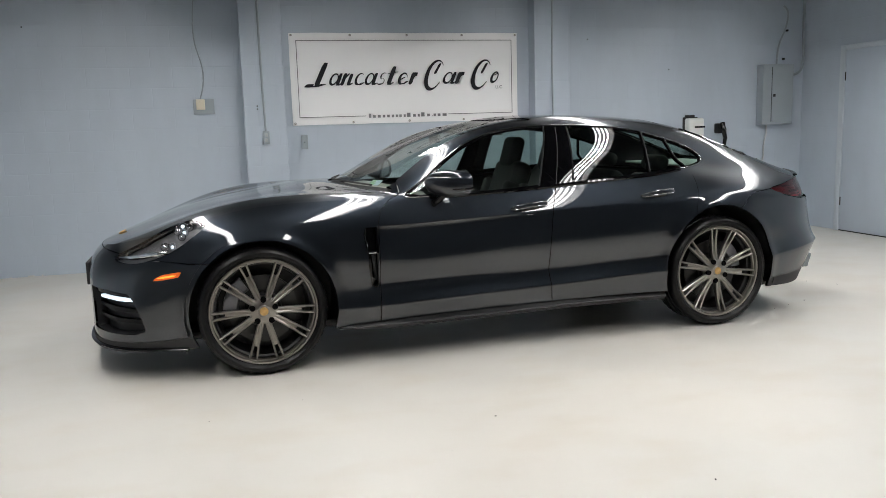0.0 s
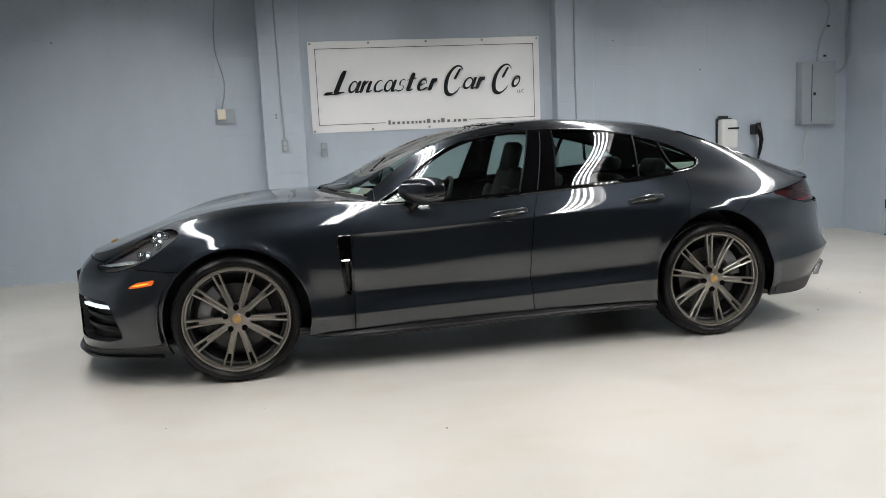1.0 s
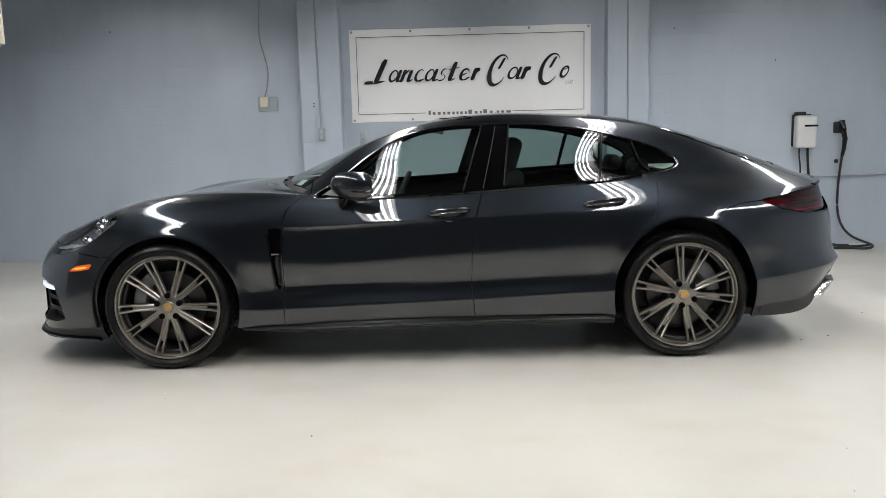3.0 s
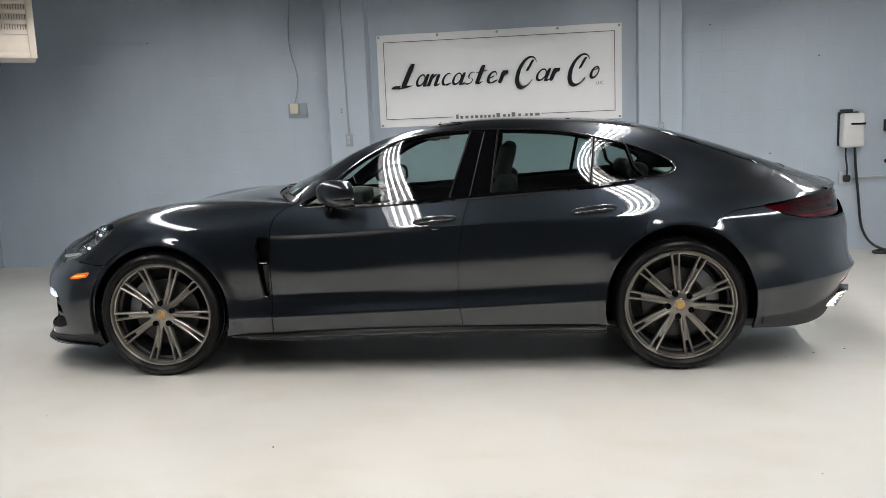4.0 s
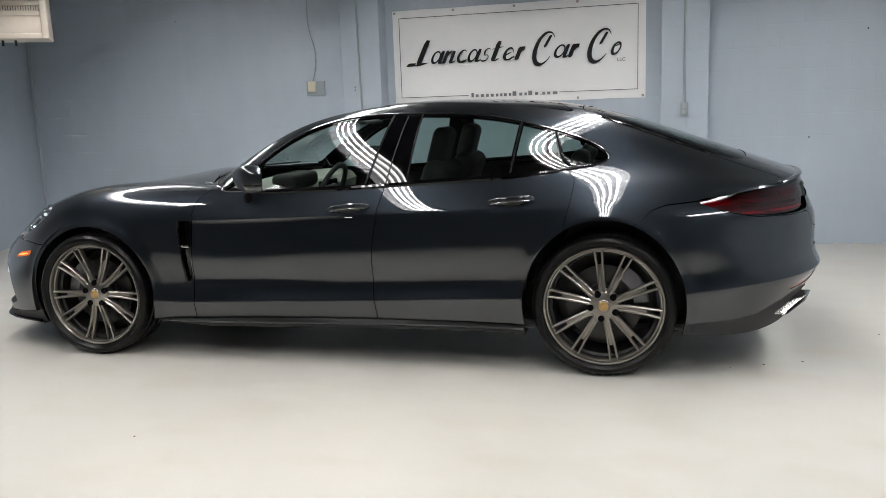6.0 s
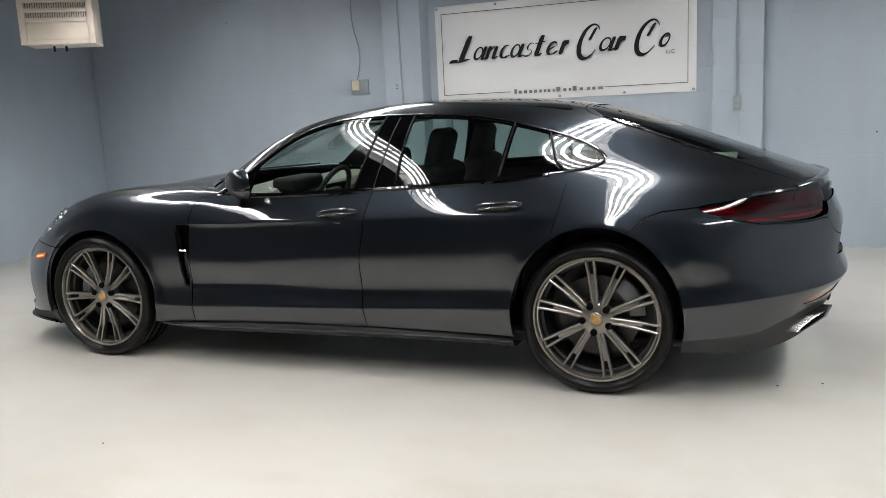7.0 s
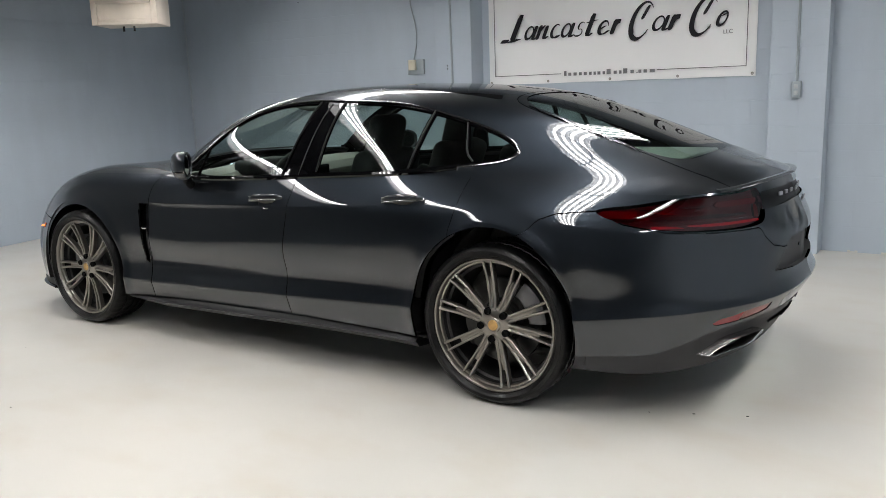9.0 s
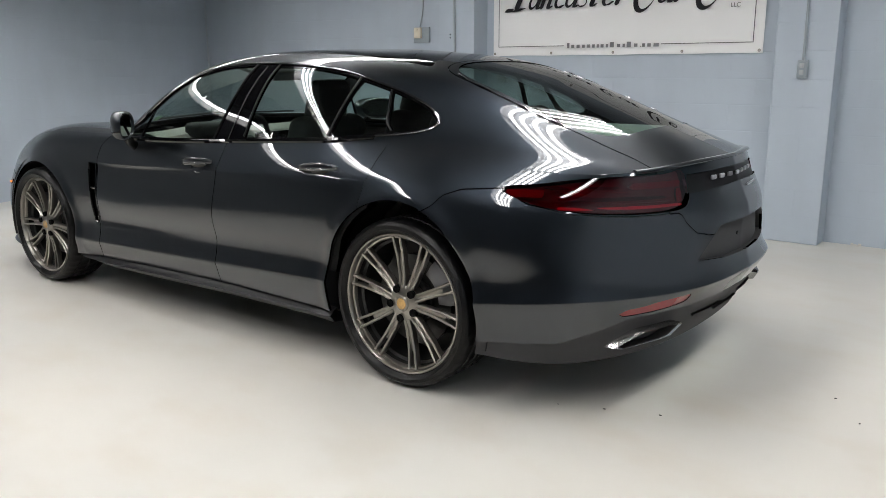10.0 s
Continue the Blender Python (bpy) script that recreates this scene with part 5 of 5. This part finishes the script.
def brush_ring(x, z, w, h, slant, thick, parent, gap=0.0, start=0.0):
    """A slanted brush loop: thicker on its left flank, open over a part of its turn."""
    bm = bmesh.new()
    n = 26
    inner, outer = [], []
    y = ink_layer()
    for k in range(n + 1):
        a = start + (2 * math.pi - gap) * k / n
        t = thick * 1.7 * (0.45 + 0.55 * (0.5 - 0.5 * math.cos(a - 0.5)))
        taper = min(1.0, 0.25 + 3 * min(k, n - k) / n) if gap else 1.0
        for ring, r in ((inner, 1 - t * taper / w), (outer, 1.0)):
            ex, ez = 0.5 * w * r * math.cos(a), 0.5 * h * (1 - (1 - r) * w / h) * math.sin(a)
            ring.append((x + w / 2 + ex + slant * (ez + h / 2), y, z + h / 2 + ez))
    fa, fb = [bm.verts.new(p) for p in inner], [bm.verts.new(p) for p in outer]
    ba, bb = [bm.verts.new((p[0], y + 0.002, p[2])) for p in inner], [bm.verts.new((p[0], y + 0.002, p[2])) for p in outer]
    for k in range(n):
        for p, q in ((fa, fb), (fb, bb), (bb, ba), (ba, fa)):
            bm.faces.new((p[k], p[k + 1], q[k + 1], q[k]))
    bmesh.ops.recalc_face_normals(bm, faces=bm.faces)
    return part("print_stroke", bm, INK, parent)


def brush_bar(x, z, h, slant, thick, parent):
    bm = bmesh.new()
    prof = [(-0.2, 0), (-0.5, 0.12), (-0.5, 0.85), (-0.25, 1.0), (0.4, 0.98), (0.5, 0.8), (0.5, 0.1), (0.2, 0.0)]
    y = ink_layer()
    vs = [[bm.verts.new((x + px * thick * 1.6 + slant * pz * h, yy, z + pz * h)) for px, pz in prof] for yy in (y, y + 0.002)]
    bm.faces.new(vs[0])
    bm.faces.new(vs[1][::-1])
    for i in range(len(prof)):
        j = (i + 1) % len(prof)
        bm.faces.new((vs[0][i], vs[0][j], vs[1][j], vs[1][i]))
    bmesh.ops.recalc_face_normals(bm, faces=bm.faces)
    return part("print_stroke", bm, INK, parent)


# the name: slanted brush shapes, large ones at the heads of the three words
BASE, BODY, SLANT = 1.822, 0.128, 0.42


def brush_word(glyphs):
    """A run of small brush shapes on the base line: (kind, where it begins, width)."""
    for kind, x, w in glyphs:
        if kind == "ring":
            brush_ring(x, BASE, w * 0.70, BODY, SLANT, 0.028, banner)
            brush_bar(x + w * 0.78, BASE, BODY, SLANT, 0.021, banner)
            brush_bar(x + w * 0.86, BASE, 0.024, 1.6, 0.016, banner)
        elif kind == "open":
            brush_ring(x, BASE, w * 0.80, BODY, SLANT, 0.030, banner, 1.4, 0.8)
            brush_bar(x + w * 0.62, BASE, 0.03, 1.6, 0.016, banner)
        elif kind == "loop":
            brush_ring(x, BASE, w * 0.80, BODY, SLANT, 0.036, banner, 1.0, 0.15)
            brush_bar(x + w * 0.28, BASE + 0.045, 0.034, 2.0, 0.016, banner)
            brush_bar(x + w * 0.62, BASE + 0.004, 0.034, 1.6, 0.018, banner)
        elif kind == "bars":
            brush_bar(x + w * 0.12, BASE, BODY, SLANT, 0.022, banner)
            brush_bar(x + w * 0.60, BASE, BODY * 0.95, SLANT, 0.022, banner)
            brush_bar(x + w * 0.30, BASE + 0.06, 0.065, 1.0, 0.014, banner)
            brush_bar(x + w * 0.68, BASE, 0.026, 1.5, 0.016, banner)
        elif kind == "wave":
            brush_ring(x + w * 0.34, BASE + 0.058, w * 0.46, BODY * 0.56, SLANT, 0.019, banner, 2.3, 0.6)
            brush_ring(x + w * 0.05, BASE, w * 0.58, BODY * 0.56, SLANT, 0.021, banner, 2.3, 3.7)
        elif kind == "tall":
            brush_bar(x + w * 0.18, BASE, 0.195, SLANT, 0.028, banner)
            brush_bar(x + w * 0.28, BASE + 0.115, 0.022, 4.2, 0.030, banner)
            brush_bar(x + w * 0.34, BASE, 0.026, 1.5, 0.016, banner)
        else:
            brush_bar(x + w * 0.15, BASE, BODY, SLANT, 0.026, banner)
            brush_bar(x + w * 0.34, BASE + 0.05, 0.075, 0.9, 0.017, banner)
            brush_bar(x + w * 0.78, BASE + 0.088, 0.040, 0.3, 0.026, banner)


brush_bar(0.825, BASE - 0.005, 0.245, 0.48, 0.034, banner)
brush_bar(0.735, BASE - 0.015, 0.034, 1.0, 0.05, banner)
brush_bar(0.800, BASE - 0.012, 0.030, 3.4, 0.055, banner)
brush_word((("ring", 0.945, 0.130), ("bars", 1.078, 0.140), ("open", 1.215, 0.115), ("ring", 1.325, 0.130), ("wave", 1.455, 0.140), ("tall", 1.578, 0.110), ("loop", 1.685, 0.120), ("bar", 1.822, 0.100)))
brush_ring(1.955, 1.752, 0.200, 0.33, 0.34, 0.050, banner, 1.15, 0.70)
brush_bar(2.120, 1.930, 0.115, 0.60, 0.018, banner)
brush_word((("ring", 2.190, 0.145), ("bar", 2.345, 0.110)))
brush_ring(2.49, 1.752, 0.205, 0.33, 0.34, 0.050, banner, 1.15, 0.70)
brush_bar(2.655, 1.930, 0.115, 0.60, 0.018, banner)
brush_ring(2.735, BASE, 0.088, BODY, SLANT, 0.032, banner)
brush_bar(2.80, BASE + 0.085, 0.024, 2.0, 0.014, banner)
# small line of print below, as plain bars
x = 1.375
for k, w in enumerate((0.030, 0.036, 0.038, 0.032, 0.036, 0.030, 0.026, 0.034, 0.026, 0.046, 0.036, 0.026, 0.046, 0.038, 0.012, 0.032, 0.038, 0.056)):
    tall = k in (0, 9, 12)
    plate("print_bar", x, x + w * 0.82, 1.476, 1.476 + (0.044 if tall else 0.008 if k == 14 else 0.028), INK_PALE, banner)
    x += w * 1.46
font = bpy.data.curves.new("small_print", "FONT")
font.body, font.size = "LLC", 0.047
text = new("small_print", font)
text.matrix_basis = pose(2.815, FRONT, 1.765, 90, 0, 0)
text.parent = banner
font.materials.append(INK_GREY)
for ez in (bz0 + 0.022, bz1 - 0.022):
    for k in range(5):
        ex = bx0 + 0.025 + (bx1 - bx0 - 0.05) * k / 4
        bm = lathe(bmesh.new(), [(0.004, 0.001), (0.004, -0.002), (0.011, -0.002), (0.012, 0.001)], 16)
        part("eyelet", bm, EYELET, banner).matrix_basis = pose(ex, BANNER_Y - 0.011, ez)
tagged(banner, "creased white vinyl banner with black brush script on the wall", "banner")

# switch on its back plate, with its cable
switch = new("light_switch")
part("back_plate", boxed(-0.428, -0.222, WALL_Y - 0.022, WALL_Y, 1.556, 1.708, 0.004), WALL_FITTING, switch)
body = part("switch_box", boxed(-0.398, -0.312, WALL_Y - 0.055, WALL_Y - 0.022, 1.60, 1.706, 0.006), CREAM, switch, "cream plastic switch cover")
part("toggle", boxed(-0.365, -0.345, WALL_Y - 0.064, WALL_Y - 0.055, 1.675, 1.69, 0.003), CREAM, body)
tagged(switch, "cream light switch on a grey painted back plate", "switch")
cord("cable", [(-0.355, WALL_Y - 0.008, 1.708), (-0.315, WALL_Y - 0.008, 1.86), (-0.312, WALL_Y - 0.008, 2.02), (-0.367, WALL_Y - 0.008, 2.25), (-0.376, WALL_Y - 0.008, 2.48), (-0.343, WALL_Y - 0.008, 2.82), (-0.34, WALL_Y - 0.008, CEIL_Z)], 0.006, WALL_FITTING, "thin grey painted cable running up the wall")


def outlet_with_pipe(x, y, z0, z1, wobble):
    ob = new("outlet_box")
    part("box", boxed(x - 0.034, x + 0.034, y - 0.045, y, z0, z1, 0.005), WALL_FITTING, ob)
    part("cover", boxed(x - 0.028, x + 0.028, y - 0.049, y - 0.045, z0 + 0.01, z1 - 0.01, 0.003), WALL_FITTING, ob)
    for zz in (0.3, 0.7):
        part("socket", boxed(x - 0.015, x + 0.015, y - 0.054, y - 0.049, z0 + (z1 - z0) * zz - 0.017, z0 + (z1 - z0) * zz + 0.017, 0.004), GREY_SOCKET, ob)
    tagged(ob, "small grey metal outlet box on a pillar", "outlet")
    cord("conduit", [(x, y - 0.02, z1), (x - 0.008 * wobble, y - 0.012, z1 + 0.3), (x - 0.015 * wobble, y - 0.012, z1 + 1.0), (x - 0.02 * wobble, y - 0.012, CEIL_Z)], 0.0105, WALL_FITTING, "grey painted metal conduit on a pillar", "conduit")


outlet_with_pipe(0.270, 3.02, 1.236, 1.366, 1.0)
outlet_with_pipe(3.436, 3.05, 1.233, 1.358, 0.4)
ob = part("junction_box", boxed(0.64, 0.708, WALL_Y - 0.04, WALL_Y, 1.165, 1.314, 0.005), WALL_FITTING)
part("screw", lathe(bmesh.new(), [(0, -0.003), (0.006, -0.002), (0.006, 0.004)], 10), STEEL, ob).matrix_basis = pose(0.674, WALL_Y - 0.041, 1.24)
tagged(ob, "small blank grey box under the banner", "outlet")

# breaker panel and pipes in the corner
breaker = new("breaker_panel")
part("cabinet", boxed(6.21, 6.64, 3.11, WALL_Y, 1.267, 1.99, 0.006), WALL_FITTING, breaker)
door = part("door", boxed(6.335, 6.615, 3.098, 3.11, 1.30, 1.955, 0.005), WALL_FITTING, breaker)
part("latch", boxed(6.345, 6.375, 3.086, 3.098, 1.60, 1.635, 0.004), STEEL, door)
part("seam", boxed(6.330, 6.335, 3.105, 3.112, 1.30, 1.955), BLACK_PLASTIC, breaker)
tagged(breaker, "grey painted steel breaker panel on the wall", "breaker panel")
cord("conduit", [(6.45, 3.19, 1.99), (6.452, 3.19, 2.05), (6.485, 3.19, 2.25), (6.56, 3.19, 2.42), (6.59, 3.19, 2.56), (6.575, 3.2, 2.66), (6.55, 3.22, 2.69)], 0.011, WALL_FITTING, "bent grey conduit above the breaker panel", "conduit")
cord("conduit", [(6.64, 3.19, 1.86), (6.72, 3.19, 1.87), (6.79, 3.19, 1.91), (6.825, 3.19, 2.0), (6.828, 3.19, 2.2), (6.825, 3.19, 3.0), (6.825, 3.19, CEIL_Z)], 0.016, WALL_FITTING, "thick grey conduit up the corner", "conduit")
cord("conduit", [(6.345, 3.21, 1.267), (6.345, 3.21, 1.16), (6.315, 3.21, 1.02), (6.31, 3.21, 0.86), (6.26, 3.21, 0.77), (6.15, 3.21, 0.742), (5.9, 3.21, 0.737), (5.34, 3.21, 0.732)], 0.011, GALV, "thin galvanised conduit running to the socket", "conduit")
for sx, sz in ((6.61, 2.40), (6.57, 2.06)):
    ob = part("bracket", boxed(sx - 0.012, sx + 0.012, WALL_Y - 0.03, WALL_Y, sz - 0.012, sz + 0.012, 0.004), STEEL)
    tagged(ob, "small metal wall bracket", "bracket")

# car charger, its plug, socket and cable
charger = new("wall_charger")
part("case", boxed(5.20, 5.41, 3.10, 3.215, 1.035, 1.372, 0.028, 4), WHITE_PLASTIC, charger)
part("display_bar", boxed(5.275, 5.412, 3.094, 3.102, 1.255, 1.275, 0.002), BLACK_GLOSS, charger)
part("back_plate", boxed(5.19, 5.39, 3.215, WALL_Y, 1.05, 1.385, 0.01), BLACK_PLASTIC, charger)
part("hook", rounded(bmesh.new(), 5.20, 5.31, 3.15, 3.21, 1.37, 1.41, 0.012), BLACK_PLASTIC, charger)
tagged(charger, "white rounded car charger with a black stripe on the wall", "car charger")
socket = new("wall_socket")
part("box", boxed(5.215, 5.33, WALL_Y - 0.03, WALL_Y, 0.665, 0.79, 0.005), GALV, socket)
part("plug", rounded(bmesh.new(), 5.245, 5.31, 3.15, 3.21, 0.69, 0.76, 0.02), BLACK_PLASTIC, socket, "round black plug")
tagged(socket, "grey metal socket box with a black plug", "socket")
cord("cable", [(5.275, 3.17, 0.75), (5.27, 3.165, 0.85), (5.255, 3.165, 0.96), (5.255, 3.165, 1.04)], 0.009, BLACK_PLASTIC, "short black cord between plug and charger")
cord("cable", [(5.34, 3.165, 1.04), (5.35, 3.17, 0.90), (5.385, 3.19, 0.65), (5.41, 3.19, 0.42), (5.44, 3.18, 0.22), (5.50, 3.10, 0.08), (5.60, 3.0, 0.025), (5.80, 2.95, 0.016), (5.95, 3.0, 0.016)], 0.013, BLACK_PLASTIC, "thick black charging cable hanging to the floor")
holster = new("charging_plug")
part("holder", rounded(bmesh.new(), 5.625, 5.70, 3.14, WALL_Y, 1.18, 1.30, 0.015), BLACK_PLASTIC, holster)
bm = bmesh.new()
tube(bm, [(5.665, 3.12, 1.31), (5.67, 3.10, 1.22), (5.70, 3.11, 1.12), (5.705, 3.14, 1.02), (5.70, 3.16, 0.94)], [0.03, 0.034, 0.026, 0.022, 0.016], 10)
part("grip", bm, BLACK_GLOSS, holster)
part("cap", rounded(bmesh.new(), 5.62, 5.66, 3.14, 3.18, 0.87, 0.91, 0.015), BLACK_PLASTIC, holster)
tagged(holster, "black charging gun hung in its wall holder", "charging plug")
cord("cable", [(5.70, 3.16, 0.95), (5.685, 3.17, 0.75), (5.68, 3.18, 0.5), (5.70, 3.16, 0.28), (5.80, 3.05, 0.10), (5.93, 2.9, 0.03), (5.85, 2.8, 0.016), (5.65, 2.85, 0.016), (5.45, 2.9, 0.016), (5.50, 3.0, 0.016), (5.75, 3.03, 0.016)], 0.013, BLACK_PLASTIC, "thick black cable looping on the floor")

# door in the east wall
door_ob = new("door_1")
part("door_leaf", boxed(RIGHT_X - 0.02, RIGHT_X + 0.0, 1.55, 2.49, 0.012, 2.095, 0.004), WALL, door_ob)
for a, b, c, d in ((2.49, 2.565, 0, 2.15), (1.475, 1.55, 0, 2.15), (1.55, 2.49, 2.095, 2.15)):
    part("door_frame", boxed(RIGHT_X - 0.035, RIGHT_X + 0.0, a, b, c, d, 0.004), WALL_LIGHT, door_ob)
part("threshold", boxed(RIGHT_X - 0.022, RIGHT_X, 1.55, 2.49, 0, 0.012), BLACK_PLASTIC, door_ob)
for z in (0.3, 1.75):
    part("hinge", boxed(RIGHT_X - 0.026, RIGHT_X - 0.018, 2.478, 2.492, z, z + 0.1, 0.002), STEEL, door_ob)
tagged(door_ob, "closed grey painted flush steel door", "door", kind="structure")

# heater hung from the ceiling
heater = new("unit_heater")
heater.matrix_basis = pose(-2.31, 1.195, 2.112, 0, 0, -56)
heater.scale = (1.0, 0.87, 1.0)
part("case", boxed(-0.42, -0.03, -0.355, 0.355, 0.0, 0.66, 0.012), HEATER_PAINT, heater)
for a, b, c, d in ((-0.365, -0.30, 0, 0.66), (0.30, 0.365, 0, 0.66), (-0.30, 0.30, 0, 0.045), (-0.30, 0.30, 0.60, 0.66)):
    part("frame", boxed(-0.03, 0.0, a, b, c, d, 0.006), HEATER_PAINT, heater)
part("lower_panel", boxed(-0.028, -0.012, -0.30, 0.30, 0.045, 0.20, 0.003), HEATER_PAINT, heater)
part("fin_core", boxed(-0.06, -0.035, -0.30, 0.30, 0.19, 0.61), FIN_CORE, heater)
for k in range(5):
    ob = part("louvre", rounded(bmesh.new(), -0.035, 0.012, -0.30, 0.30, 0.196 + 0.085 * k, 0.236 + 0.085 * k, 0.004), HEATER_PAINT, heater)
    ob.matrix_basis = Matrix.Identity(4)
for k in range(26):
    part("fin", boxed(-0.036, -0.026, -0.29 + 0.0232 * k - 0.002, -0.29 + 0.0232 * k + 0.002, 0.2, 0.6), STEEL, heater)
for y in (-0.25, 0.25):
    part("rod", tube(bmesh.new(), [(-0.2, y, 0.66), (-0.2, y, CEIL_Z - 2.105)], 0.008, 6), STEEL, heater)
for y in (-0.10, 0.02):
    part("pipe_stub", tube(bmesh.new(), [(-0.2, y, 0.0), (-0.2, y, -0.05)], 0.012, 8), STEEL, heater)
tagged(heater, "beige enamel unit heater with dark louvres hung from the ceiling", "heater")

# water pipe in the corner behind the car
cord("pipe", [(LEFT_X + 0.06, WALL_Y - 0.03, 0.0), (LEFT_X + 0.055, WALL_Y - 0.03, 1.0), (LEFT_X + 0.05, WALL_Y - 0.03, 2.0), (LEFT_X + 0.045, WALL_Y - 0.03, CEIL_Z)], 0.010, WALL_LIGHT, "thin painted pipe up the corner", "pipe")

# flaked paint along the foot of the wall
random.seed(4)
flakes = bmesh.new()
for k in range(46):
    x = random.uniform(3.7, 6.8) if k % 3 else random.uniform(-3.6, 0.0)
    w = random.uniform(0.01, 0.06)
    box(flakes, x, x + w, WALL_Y - 0.004, WALL_Y + 0.001, 0.0, random.uniform(0.004, 0.02))
ob = part("paint_chips", flakes, FLAKE, None, "", False)
tagged(ob, "chipped pale paint along the foot of the wall", "paint chips", kind="stuff")
# grit on the floor
grit = bmesh.new()
spots = [(1.0, -2.006), (3.58, -0.64), (3.95, -0.49), (4.45, 0.10), (4.58, -0.10), (3.75, -0.57), (1.57, -2.93)]
spots += [(random.uniform(-2, 6), random.uniform(-4.5, -1.2)) for _ in range(18)]
for k, (x, y) in enumerate(spots):
    r = random.uniform(0.0025, 0.005) if k < 7 else random.uniform(0.0012, 0.003)
    bmesh.ops.create_icosphere(grit, subdivisions=1, radius=r, matrix=pose(x, y, r * 0.3, 0, 0, random.uniform(0, 360)) @ Matrix.Diagonal((1.6, 0.9, 0.5, 1)))
ob = part("floor_grit", grit, BLACK_PLASTIC)
tagged(ob, "tiny dark grit scattered on the floor", "grit", kind="stuff")
for hx, hz in ((-1.95, 2.42), (5.0, 1.95), (4.55, 1.0), (3.95, 2.3), (0.42, 1.62), (0.42, 1.59)):
    y = 3.02 if hx == 0.42 else WALL_Y
    ob = part("wall_hole", lathe(bmesh.new(), [(0, -0.002), (0.007, -0.002), (0.008, 0.002)], 10), BLACK_PLASTIC)
    ob.matrix_basis = pose(hx - (0.22 if hx == 0.42 else 0), y, hz)
    tagged(ob, "small dark anchor hole in the wall", "wall hole", "anchor holes")
